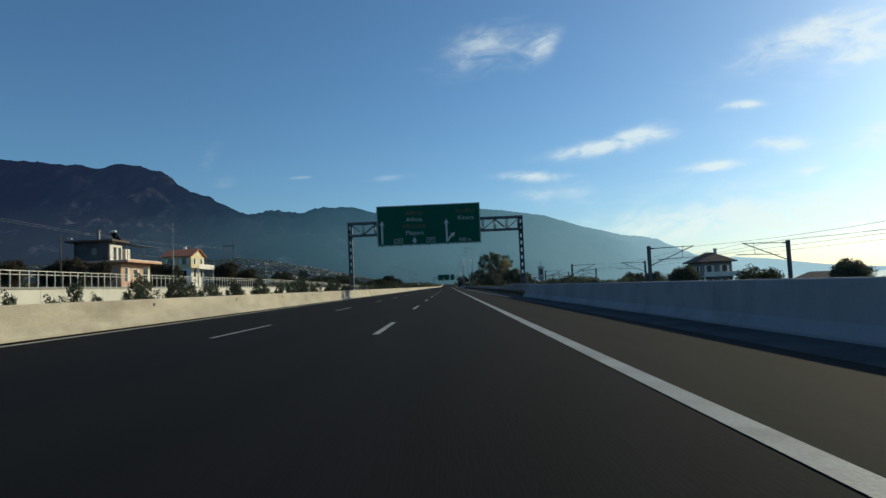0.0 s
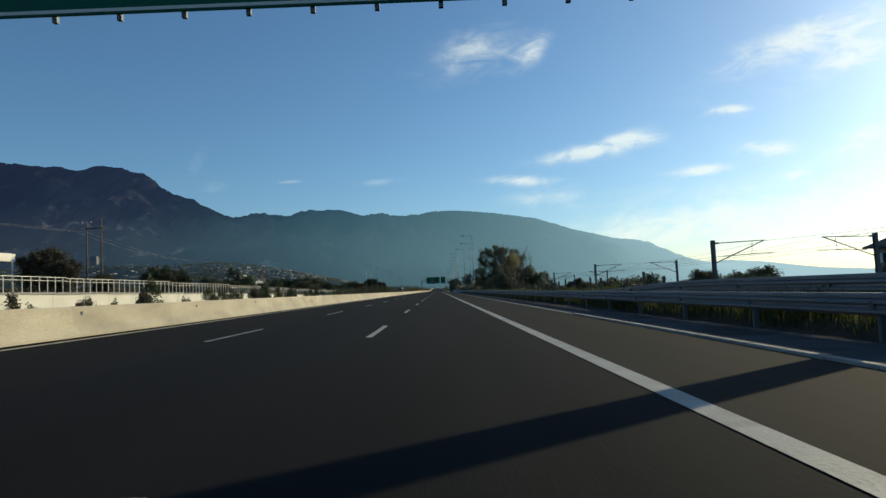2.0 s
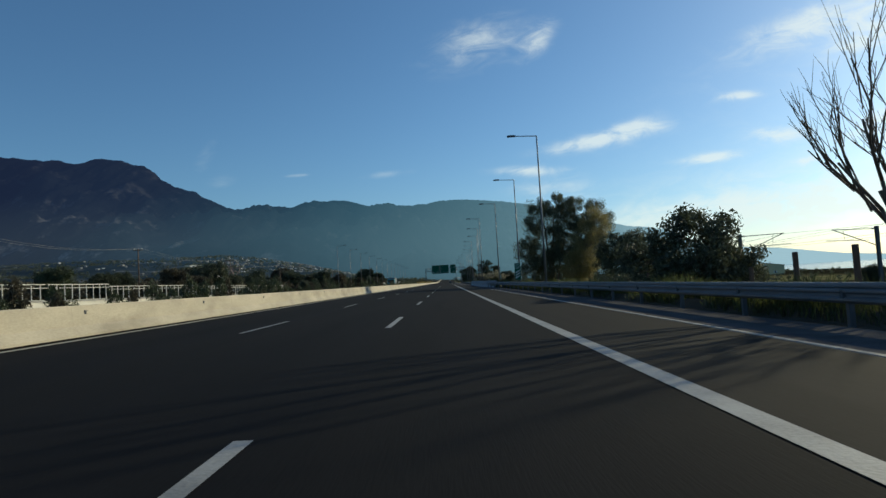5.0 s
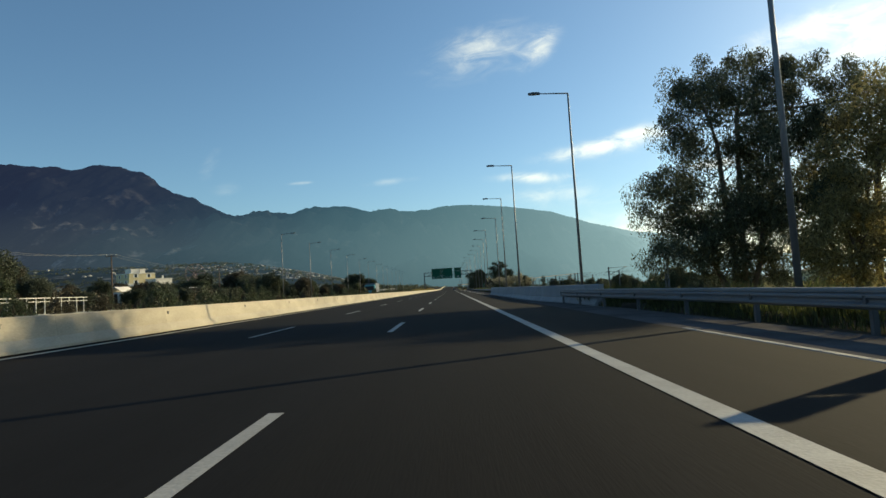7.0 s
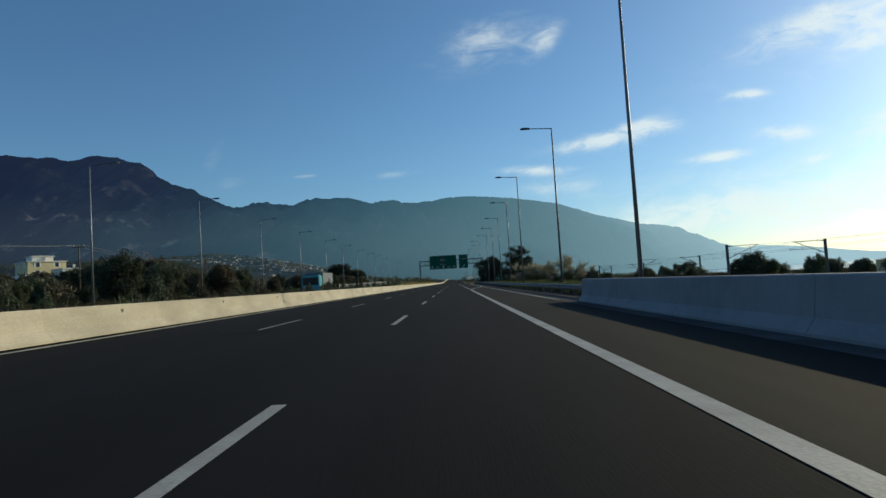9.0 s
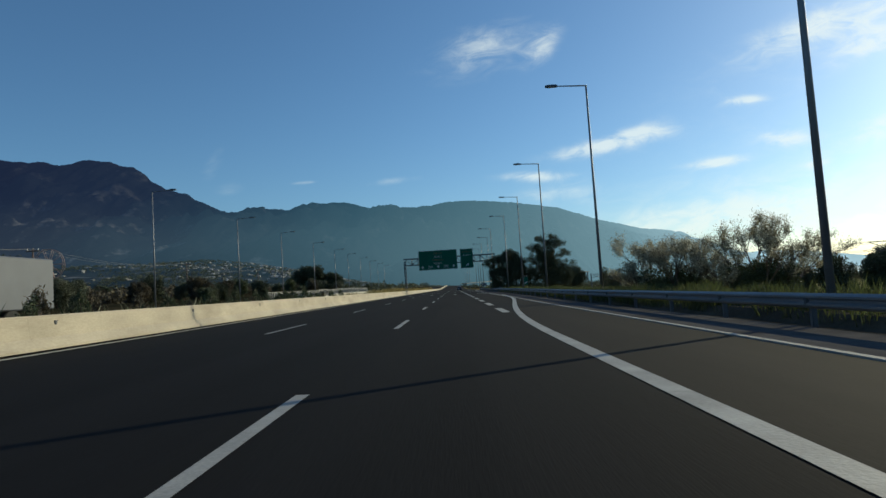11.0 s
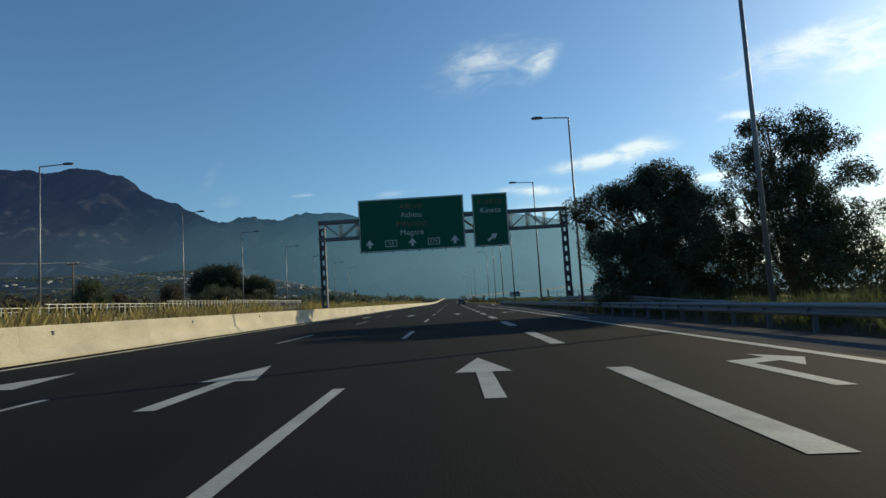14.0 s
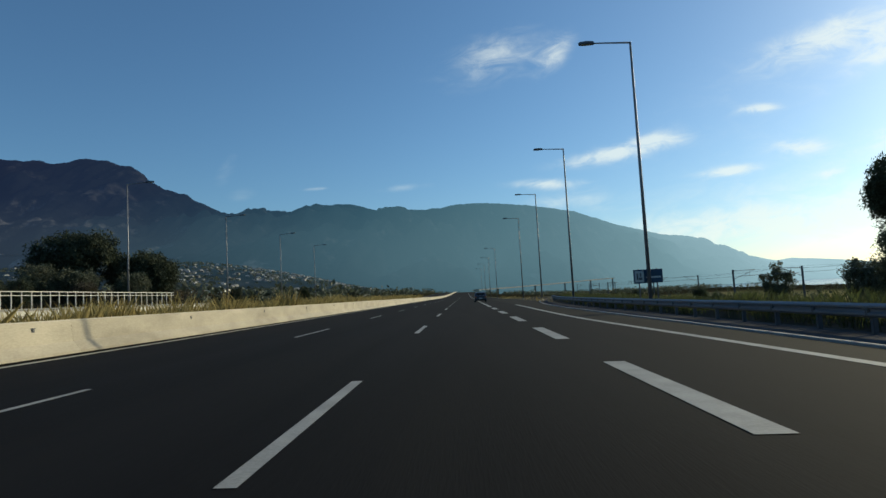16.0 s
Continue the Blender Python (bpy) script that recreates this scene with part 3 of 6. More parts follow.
median = thing("median_barrier", (0, 0, 0), "long cream concrete safety barrier along the central reserve", "barrier", kind="structure")
for i in range(-10, 112):
    y0 = i * 6.0
    path = [(-9.95 + bend(y), y, road_z(-10, y)) for y in (y0 + 0.002, y0 + 5.998)]
    ob = part("barrier_block", sweep(barrier_profile(-9.95, 0.86), path), BARRIER, median)
far_path = [(-9.95 + bend(y), y, road_z(-10, y)) for y in range(672, 1500, 12)]
part("barrier_run", sweep(barrier_profile(-9.95, 0.86), far_path), BARRIER, median)
for i in range(-2, 70):
    y = 21.0 + 8.2 * i
    bm = boxes((-0.035, 0.0, -0.05, 0.05, 0, 0.09), (-0.05, 0.03, -0.055, 0.055, 0.09, 0.105))
    rod(bm, (0.0, 0, 0.045), (0.012, 0, 0.045), 0.034, n=8)
    ob = part("reflector", bm, DARKSTEEL, median, "small dark reflector bracket")
    ob.matrix_basis = pose(-10.185, y, road_z(-10, y) + 0.60)
strip("road_dirt", -9.97, -9.58, [y for y in YS if y < 700], 0.005, FOOT_DARK, road, "dark strip along the barrier's foot")

def coast_wall_x(y):
    """The seaward wall's foot: flared away from the road where the crash barrier laps it."""
    return 5.8 + 1.0 * smooth(259, 242, y)


for name, y0, y1, foot, high in (("wall_south", -60, 53, lambda y: 6.6, 1.06), ("wall_coast", 241, 301, coast_wall_x, 1.01)):
    w = thing(name, (0, 0, 0), "grey concrete safety wall along the hard shoulder", "barrier", kind="structure")
    n = int((y1 - y0) / 6)
    for i in range(n):
        a, b = y0 + (y1 - y0) * i / n, y0 + (y1 - y0) * (i + 1) / n
        prof = [(0, -0.3), (0, 0.06), (0.17, 0.30), (0.24, high - 0.03), (0.27, high), (0.5, high), (0.5, -0.3)]
        part("wall_panel", sweep(prof, [(foot(y), y, road_z(foot(y), y)) for y in (a + 0.01, (a + b) / 2, b - 0.01)]), WALLCON, w)

# kerb stones where the shoulder meets the verge
kerb = thing("kerb", (0, 0, 0), "row of pale concrete kerb stones at the shoulder's edge", "kerb", kind="structure")
stone = boxes((-0.07, 0.07, 0.01, 0.99, -0.2, 0.045))
rounded(stone, 0.015, 1)
stone_me = bpy.data.meshes.new("kerb_stone")
stone.to_mesh(stone_me)
stone.free()
stone_me.materials.append(KERB)
for y in [*range(51, 84), *range(84, 226), *range(452, 564)]:
    x = outer(y) + (0.0 if y < 84 else 0.08)
    ob = part("kerb_stone", stone_me, None, kerb)
    ob.matrix_basis = pose(x, y, road_z(x, y) + (0.01 if 51 <= y < 84 or y > 440 else -0.03), 0, 0, -math.degrees(math.atan(outer(y + 1) - outer(y))))


part("kerb_run", sweep([(-0.06, -0.1), (-0.06, 0.03), (0.06, 0.03), (0.06, -0.1)], [(outer(y) + 0.08, y, road_z(5.2, y)) for y in range(303, 408, 4)]), KERB, kerb)


def rail_x(y):
    return 7.3 - 0.9 * smooth(226, 247, y) * (y < 270) + 0.75 * smooth(362, 425, y) + 0.5 * smooth(440, 482, y) + 0.0016 * max(0, y - 520) ** 2


W_BEAM = [(0.0, 0.155), (-0.03, 0.14), (-0.08, 0.10), (-0.08, 0.06), (-0.02, 0.02), (-0.02, -0.02), (-0.08, -0.06), (-0.08, -0.10), (-0.03, -0.14), (0.0, -0.155),
          (0.012, -0.15), (-0.06, -0.095), (-0.06, -0.065), (0.0, -0.02), (0.0, 0.02), (-0.06, 0.065), (-0.06, 0.095), (0.012, 0.15)]
post_me = bpy.data.meshes.new("rail_post")
pb = boxes((0.0, 0.10, -0.05, -0.042, -0.5, 0.74), (0.0, 0.008, -0.05, 0.05, -0.5, 0.74), (0.0, 0.10, 0.042, 0.05, -0.5, 0.74), (-0.1, 0.0, -0.04, 0.04, 0.50, 0.66))
pb.to_mesh(post_me)
pb.free()
post_me.materials.append(DARKSTEEL)


def guard_rail(y0, y1, xf, zf=lambda y: 0.0, step=4.0, label="galvanised steel crash barrier on steel posts", low=False):
    g = thing("crash_barrier", (0, 0, 0), label, "guardrail", group="crash barriers beside the road")
    ys = [y0 + 2.0 * i for i in range(int((y1 - y0) / 2) + 1)]
    at = lambda y: (xf(y), y, road_z(5.6, y) + zf(y))
    for k in range(0, len(ys) - 1, 8):
        run = ys[k:k + 9]
        part("rail", sweep(W_BEAM, [(x, y, z + (0.50 if low else 0.55) + (0.004 if (k // 8) % 2 else 0)) for x, y, z in map(at, run)]), STEEL, g)
        if not low:
            part("top_rail", sweep([(-0.06, 0.75), (-0.05, 0.79), (0.05, 0.79), (0.06, 0.75), (0.06, 0.70), (-0.06, 0.70)], [at(y) for y in run]), STEEL, g)
    y = y0
    while y <= y1:
        x, yy, z = at(y)
        ob = part("post", post_me, None, g)
        ob.matrix_basis = pose(x + 0.02, yy, z - (0.1 if low else 0.0))
        y += step
    return g


guard_rail(51, 247, rail_x)
guard_rail(298, 440, rail_x, low=True)
guard_rail(440, 560, rail_x, lambda y: -0.05 * smooth(440, 470, y), step=2.0, low=True)
guard_rail(50, 94, lambda y: rail_x(y) + 1.25, lambda y: 0.34 * smooth(50, 64, y) * smooth(94, 80, y) - 0.02, label="second galvanised crash barrier shielding the gantry post")
guard_rail(444, 487, lambda y: rail_x(y) + 1.25, lambda y: 0.36 * smooth(444, 462, y) * smooth(487, 475, y) - 0.02, label="second galvanised crash barrier shielding the gantry post", low=True)

# ------------------------------------------------------------------ lamp posts


def lamp_post(x, y, base, height, arm, label, group):
    """A tapered steel post with an angled elbow, a flat arm and a lamp head."""
    p = thing("street_lamp", (x, y, base), label, "street lamp", group)
    part("pole", rods(((0, 0, 0), (0, 0, 0.35), 0.12), ((0, 0, 0.35), (0, 0, height), 0.10, 0.055), n=12), STEEL, p)
    part("base_plate", rounded(boxes((-0.22, 0.22, -0.22, 0.22, 0, 0.03)), 0.006, 1), STEEL, p)
    part("arm", rods(((0, 0, height - 0.03), (arm * 0.93, 0, height + 0.06), 0.05, 0.035)), STEEL, p)
    s = 1 if arm > 0 else -1
    head = bmesh.new()
    x0 = arm * 0.9
    ring = [(0, 0.07, 0.0), (0.12, 0.13, 0.03), (0.45, 0.16, 0.04), (0.72, 0.12, 0.02), (0.80, 0.04, 0.0)]
    top = [[head.verts.new((x0 + s * u, q * w, height + 0.06 + (0.07 + h if k else -0.05))) for q, k in ((-1, 0), (1, 0), (0.6, 1), (-0.6, 1))] for u, w, h in ring]
    for a, b in zip(top, top[1:]):
        for j in range(4):
            head.faces.new((a[j], a[(j + 1) % 4], b[(j + 1) % 4], b[j]))
    head.faces.new(top[0]), head.faces.new(top[-1][::-1])
    bmesh.ops.recalc_face_normals(head, faces=head.faces[:])
    h = part("lamp_head", head, DARKSTEEL, p, "flat grey lamp head")
    part("lens", boxes((min(x0 + s * 0.2, x0 + s * 0.65), max(x0 + s * 0.2, x0 + s * 0.65), -0.1, 0.1, height - 0.005, height + 0.012)), LAMPGLASS, h, "pale glass lens")
    return p


RIGHT_LAMPS = (205, 228.5, 252, 275.3, 299, 323.8, 347.5, 372, 396.8, 420.2, 443.5, 466.3, 490, 513.2, 536.0, 560.5, 585)
for y in RIGHT_LAMPS:
    x = {228.5: 9.28, 275.3: 7.3, 299: 8.15, 323.8: 9.2, 372: 9.5, 396.8: 9.9, 420.2: 10.1, 443.5: 10.1, 466.3: 9.0, 490: 9.65, 513.2: 9.2, 536.0: 9.5, 560.5: 9.9, 585: 9.9}.get(y, 8.7)
    lamp_post(x, y, ground_z(8.8, y) + 0.1, 13.55 - ground_z(8.8, y), -2.05, "tall galvanised street lamp with an angled arm over the road", "street lamps beside the carriageway")
for i, y in enumerate((640, 680, 722, 765)):
    lamp_post(8.6, y, rise(y) - 0.3, 13.2, -2.05, "tall galvanised street lamp with an angled arm over the road", "street lamps beside the carriageway")
for y in (324.5, 347.1, 371, 396, 421, 443.5, 469, 493.5, 513.5, 537.5, 561, 584.5, 608):
    lamp_post(-31.0, y, ground_z(-31.5, y) + 0.1, 13.1 - ground_z(-31.5, y), 2.0, "tall galvanised street lamp beside the opposite carriageway", "street lamps beside the opposite carriageway")
slim = thing("slim_post", (-30.5, 66.9, 0), "slim plain steel post behind the parapet fence", "post")
part("shaft", rods(((0, 0, -0.3), (0, 0, 9.6), 0.09, 0.05), n=10), STEEL, slim)
part("cap", rods(((0, 0, 9.6), (0, 0, 9.66), 0.06), n=10), DARKSTEEL, slim)
part("base_plate", rounded(boxes((-0.2, 0.2, -0.2, 0.2, -0.02, 0.03)), 0.006, 1), STEEL, slim)

# ------------------------------------------------------------------ sign gantries


def arrow_up(w, h, x, z, y, head=0.42, shaft=0.16, turn=0.0):
    bm = bmesh.new()
    pts = [(-shaft * w, 0), (shaft * w, 0), (shaft * w, h - head), (0.5 * w, h - head * 1.15), (0, h), (-0.5 * w, h - head * 1.15), (-shaft * w, h - head)]
    c, s = math.cos(turn), math.sin(turn)
    f = bm.faces.new([bm.verts.new((x + u * c + v * s, y, z - u * s + v * c)) for u, v in pts])
    r = bmesh.ops.extrude_face_region(bm, geom=[f])
    bmesh.ops.translate(bm, vec=(0, -0.006, 0), verts=[v for v in r["geom"] if isinstance(v, bmesh.types.BMVert)])
    bmesh.ops.recalc_face_normals(bm, faces=bm.faces[:])
    return bm


def sign_panel(parent, x0, x1, z0, z1, y, mat=None, name="sign_panel"):
    """A sign face with a pale raised rim, stiffeners behind and clamps along its lower edge."""
    p = part(name, rounded(boxes((x0, x1, y, y + 0.05, z0, z1)), 0.01, 1), mat or SIGNGREEN, parent, "dark green sign panel" if mat is None else "")
    part("rim", boxes((x0 + 0.04, x1 - 0.04, y - 0.008, y - 0.002, z0 + 0.04, z0 + 0.10), (x0 + 0.04, x1 - 0.04, y - 0.008, y - 0.002, z1 - 0.10, z1 - 0.04),
                      (x0 + 0.04, x0 + 0.10, y - 0.008, y - 0.002, z0 + 0.10, z1 - 0.10), (x1 - 0.10, x1 - 0.04, y - 0.008, y - 0.002, z0 + 0.10, z1 - 0.10)), SIGNWHITE, p, "white rim")
    n = max(2, int((x1 - x0) / 1.05))
    for i in range(n):
        x = x0 + (x1 - x0) * (i + 0.5) / n
        part("stiffener", boxes((x - 0.04, x + 0.04, y + 0.052, y + 0.13, z0 - 0.09, z1 - 0.05)), GANTRY, p)
    return p


def road_badge(p, text, x, z, y, w=1.02, h=0.56):
    part("badge_frame", boxes((x - w / 2, x + w / 2, y - 0.008, y - 0.002, z - h / 2, z - h / 2 + 0.05), (x - w / 2, x + w / 2, y - 0.008, y - 0.002, z + h / 2 - 0.05, z + h / 2),
                              (x - w / 2, x - w / 2 + 0.05, y - 0.008, y - 0.002, z - h / 2 + 0.05, z + h / 2 - 0.05), (x + w / 2 - 0.05, x + w / 2, y - 0.008, y - 0.002, z - h / 2 + 0.05, z + h / 2 - 0.05)),
         SIGNWHITE, p)
    lettering(text, 0.46, (x, y - 0.004, z), SIGNWHITE, p)


def athina_in_greek(size, x, y, z, p):
    """The Greek name of Athens; its theta is an upright ring with a bar."""
    first, last = lettering("A", size, (0, y, z), SIGNAMBER, p), lettering("ήνα", size, (0, y, z), SIGNAMBER, p)
    span = lambda ob, k: (min(v.co[k] for v in ob.data.vertices), max(v.co[k] for v in ob.data.vertices))
    (a0, a1), (l0, l1), (low, high) = span(first, 0), span(last, 0), span(first, 2)
    wide, gap = 0.40 * size, 0.045 * size
    total = (a1 - a0) + wide + (l1 - l0) + 2 * gap
    first.data.transform(Matrix.Translation((x - total / 2 - a0, 0, 0)))
    last.data.transform(Matrix.Translation((x + total / 2 - l1, 0, 0)))
    cx, cz, rx, rz, w = x - total / 2 + (a1 - a0) + gap + wide / 2, (low + high) / 2, wide / 2, (high - low) / 2 * 1.04, 0.068 * size
    bm = bmesh.new()
    for i in range(28):
        s, e = 2 * math.pi * i / 28, 2 * math.pi * (i + 1) / 28
        bm.faces.new([bm.verts.new((cx + (rx - d) * math.cos(q), y - 0.004, cz + (rz - d) * math.sin(q))) for d, q in ((0, s), (0, e), (w, e), (w, s))])
    box(bm, cx - rx + w, cx + rx - w, y - 0.004, y, cz - w / 2, cz + w / 2)
    part("lettering", bm, SIGNAMBER, p)


def pierced_plate(x, y, z, w, h):
    """An upright plate with an eight-sided hole, in the plane across the road."""
    bm = bmesh.new()
    outer_ring = ((-0.5, 0), (-0.5, 0.5), (0, 0.5), (0.5, 0.5), (0.5, 0), (0.5, -0.5), (0, -0.5), (-0.5, -0.5))
    inner_ring = ((-0.22, 0.13), (-0.12, 0.26), (0.12, 0.26), (0.22, 0.13), (0.22, -0.13), (0.12, -0.26), (-0.12, -0.26), (-0.22, -0.13))
    inner_ring = inner_ring[-1:] + inner_ring[:-1]
    faces = []
    at = lambda p: bm.verts.new((x + p[0] * w, y - 0.015, z + h / 2 + p[1] * h))
    o, n = [at(p) for p in outer_ring], [at(p) for p in inner_ring]
    for i in range(8):
        k = (i + 1) % 8
        faces.append(bm.faces.new((o[i], o[k], n[k], n[i])))
    r = bmesh.ops.extrude_face_region(bm, geom=faces)
    bmesh.ops.translate(bm, vec=(0, 0.03, 0), verts=[v for v in r["geom"] if isinstance(v, bmesh.types.BMVert)])
    bmesh.ops.recalc_face_normals(bm, faces=bm.faces[:])
    return bm


def gantry(y, xl, xr, z_low, z_high, label):
    """Two ladder posts and a deep lattice beam between them."""
    g = thing("sign_gantry", (0, 0, 0), label, "gantry", "sign gantries over the road")
    for x in (xl, xr):
        post = part("post", boxes((x - 0.26, x - 0.21, y - 0.24, y + 0.24, -0.3, z_high), (x + 0.21, x + 0.26, y - 0.24, y + 0.24, -0.3, z_high)), GANTRY, g, "grey steel post of two flanges and a pierced web")
        z, cell = 0.28, 0.86
        while z + cell < z_high:
            part("web", pierced_plate(x, y, z, 0.42, cell), GANTRY, post, "steel web with an eight-sided hole")
            part("rib", boxes((x - 0.21, x + 0.21, y - 0.2, y - 0.022, z - 0.012, z + 0.012), (x - 0.21, x + 0.21, y + 0.022, y + 0.2, z - 0.012, z + 0.012)), GANTRY, post)
            z += cell
        part("foot", rounded(boxes((x - 0.55, x + 0.55, y - 0.55, y + 0.55, -0.5, 0.28)), 0.03, 1), WALLCON, post, "concrete footing")
    for dy in (-0.34, 0.34):
        for z0, z1, nm in ((z_high - 0.27, z_high, "top_chord"), (z_low - 0.12, z_low + 0.12, "bottom_chord")):
            part(nm, boxes((xl - 0.27, xr + 0.27, y + dy - 0.07, y + dy + 0.07, z0, z1)), GANTRY, g)
        n = int((xr - xl) / 1.45)
        bm = bmesh.new()
        for i in range(n):
            a, b = xl + 0.2 + (xr - xl - 0.4) * i / n, xl + 0.2 + (xr - xl - 0.4) * (i + 1) / n
            lo, hi = z_low + 0.1, z_high - 0.3
            rod(bm, (a, y + dy, lo if i % 2 else hi), (b, y + dy, hi if i % 2 else lo), 0.045, n=6)
            rod(bm, (b - 0.08, y + dy, lo), (b - 0.08, y + dy, hi), 0.035, n=6)
            rod(bm, (b + 0.1, y + dy, lo), (b + 0.1, y + dy, hi), 0.025, n=6)
        part("lattice", bm, GANTRY, g, "diagonal lattice bars")
    for k in range(10):
        x = xl + (xr - xl) * (k + 0.5) / 10
        for z in (z_high - 0.2, z_low - 0.04):
            part("cross_tie", boxes((x, x + 0.08, y - 0.35, y + 0.35, z, z + 0.08)), GANTRY, g)
    return g


gantry(71.72, -11.36, 9.02, 7.52, 9.10, "grey steel lattice gantry carrying one wide sign")
yf = 71.14
s1 = thing("direction_sign", (0, 0, 0), "wide dark green overhead sign listing Athina, Megara and Kineta 500 m", "road sign", "overhead direction signs")
p = sign_panel(s1, -8.08, 4.22, 6.07, 10.85, yf)
athina_in_greek(0.82, -3.62, yf - 0.004, 9.90, p)
lettering("Athina", 0.82, (-3.62, yf - 0.004, 9.12), SIGNWHITE, p)
lettering("Mέγαρα", 0.82, (-3.62, yf - 0.004, 8.33), SIGNAMBER, p)
lettering("Megara", 0.82, (-3.62, yf - 0.004, 7.53), SIGNWHITE, p)
lettering("Kινέτα", 0.82, (2.52, yf - 0.004, 9.92), SIGNAMBER, p)
lettering("Kineta", 0.82, (2.50, yf - 0.004, 9.10), SIGNWHITE, p)
lettering("500 m", 0.68, (2.34, yf - 0.004, 6.50), SIGNWHITE, p)
road_badge(p, "A8", -5.56, 6.63, yf)
road_badge(p, "E94", -1.73, 6.63, yf)
part("arrow", arrow_up(0.62, 2.75, -7.48, 6.33, yf - 0.002, 0.5, 0.17), SIGNWHITE, p, "white arrow")
part("arrow", arrow_up(0.70, 0.68, -3.66, 6.30, yf - 0.002, 0.42, 0.15), SIGNWHITE, p, "white arrow")
part("arrow", arrow_up(0.62, 2.72, 0.18, 6.33, yf - 0.002, 0.5, 0.17), SIGNWHITE, p, "white arrow")
part("arrow", arrow_up(0.62, 0.85, 0.55, 6.85, yf - 0.003, 0.5, 0.16, radians(48)), SIGNWHITE, p, "white branch of the arrow")
part("arrow_stem", arrow_up(0.2, 0.75, 0.20, 6.36, yf - 0.0025, 0.0, 0.5, radians(36)), SIGNWHITE, p)

gantry(476.06, -11.02, 10.02, 7.02, 8.64, "grey steel lattice gantry carrying two green signs")
yf = 475.48
s2 = thing("direction_sign", (0, 0, 0), "dark green overhead sign listing Athina and Megara with three arrows", "road sign", "overhead direction signs")
p = sign_panel(s2, -7.72, 1.38, 5.60, 10.18, yf)
athina_in_greek(0.78, -3.16, yf - 0.004, 9.42, p)
lettering("Athina", 0.78, (-3.16, yf - 0.004, 8.68), SIGNWHITE, p)
lettering("Mέγαρα", 0.78, (-3.16, yf - 0.004, 7.92), SIGNAMBER, p)
lettering("Megara", 0.78, (-3.18, yf - 0.004, 7.16), SIGNWHITE, p)
road_badge(p, "A8", -5.0, 6.30, yf)
road_badge(p, "E94", -1.34, 6.29, yf)
for x in (-6.85, -3.18, 0.48):
    part("arrow", arrow_up(0.72, 0.72, x, 5.98, yf - 0.002, 0.42, 0.15), SIGNWHITE, p, "white arrow")
s3 = thing("exit_sign", (0, 0, 0), "tall dark green overhead sign for the Kineta exit", "road sign", "overhead direction signs")
p = sign_panel(s3, 2.12, 5.16, 5.54, 10.14, yf)
lettering("Kινέτα", 0.78, (3.66, yf - 0.004, 9.42), SIGNAMBER, p)
lettering("Kineta", 0.78, (3.67, yf - 0.004, 8.67), SIGNWHITE, p)
part("arrow", arrow_up(0.62, 1.02, 3.32, 6.04, yf - 0.002, 0.46, 0.16, radians(54)), SIGNWHITE, p, "white slanting arrow")

# ------------------------------------------------------------------ small roadside signs


def countdown(x, y, bars, crest=False):
    s = thing("countdown_marker", (x, y, 0), "green exit countdown marker with %s slanting white bar%s on a post" % (("one", "two", "three")[bars - 1], "" if bars == 1 else "s"), "road sign")
    part("post", rods(((-0.22, 0.06, -0.4), (-0.22, 0.06, 2.45), 0.03), ((0.22, 0.06, -0.4), (0.22, 0.06, 2.45), 0.03)), STEEL, s)
    plate = part("plate", rounded(boxes((-0.34, 0.34, 0, 0.03, 0.85, 2.15)), 0.01, 1), SIGNGREEN, s)
    for k in range(bars):
        z = 1.0 + 0.30 * k
        bm = bmesh.new()
        bm.faces.new([bm.verts.new(q) for q in ((-0.27, -0.006, z), (0.27, -0.006, z + 0.28), (0.27, -0.006, z + 0.42), (-0.27, -0.006, z + 0.14))])
        part("bar", bm, SIGNWHITE, plate, "white slanting bar")
    if crest:
        top = part("crest", rounded(boxes((-0.34, 0.34, 0, 0.03, 2.19, 2.78)), 0.01, 1), SIGNGREEN, s, "small green plate with the exit number 7")
        ring = bmesh.new()
        for i in range(24):
            a, b = 2 * math.pi * i / 24, 2 * math.pi * (i + 1) / 24
            ring.faces.new([ring.verts.new((r * math.cos(t), -0.006, 2.485 + r * 0.85 * math.sin(t))) for r, t in ((0.22, a), (0.26, a), (0.26, b), (0.22, b))])
        part("ring", ring, SIGNWHITE, top)
        lettering("7", 0.34, (0, -0.005, 2.485), SIGNWHITE, top)
    return s


countdown(8.2, 221.5, 3, True)
countdown(12.2, 434.5, 1)

blue = thing("service_sign", (9.22, 513.4, 0), "small blue roadside service sign with a white symbol on two posts", "road sign")
part("post", rods(((-0.45, 0.06, -0.5), (-0.45, 0.06, 1.95), 0.035)), DARKSTEEL, blue)
part("post", rods(((0.45, 0.06, -0.5), (0.45, 0.06, 1.95), 0.035)), DARKSTEEL, blue)
p = part("plate", rounded(boxes((-0.73, 0.73, 0, 0.03, 1.23, 1.92)), 0.01, 1), SIGNBLUE, blue)
part("symbol_field", boxes((-0.66, -0.22, -0.008, -0.002, 1.30, 1.85)), SIGNWHITE, p)
part("symbol", boxes((-0.58, -0.50, -0.013, -0.009, 1.40, 1.74), (-0.48, -0.30, -0.013, -0.009, 1.40, 1.52), (-0.42, -0.34, -0.013, -0.009, 1.56, 1.76)), DARKSTEEL, p)
part("writing_bar", boxes((-0.10, 0.62, -0.008, -0.002, 1.48, 1.56)), SIGNWHITE, p)

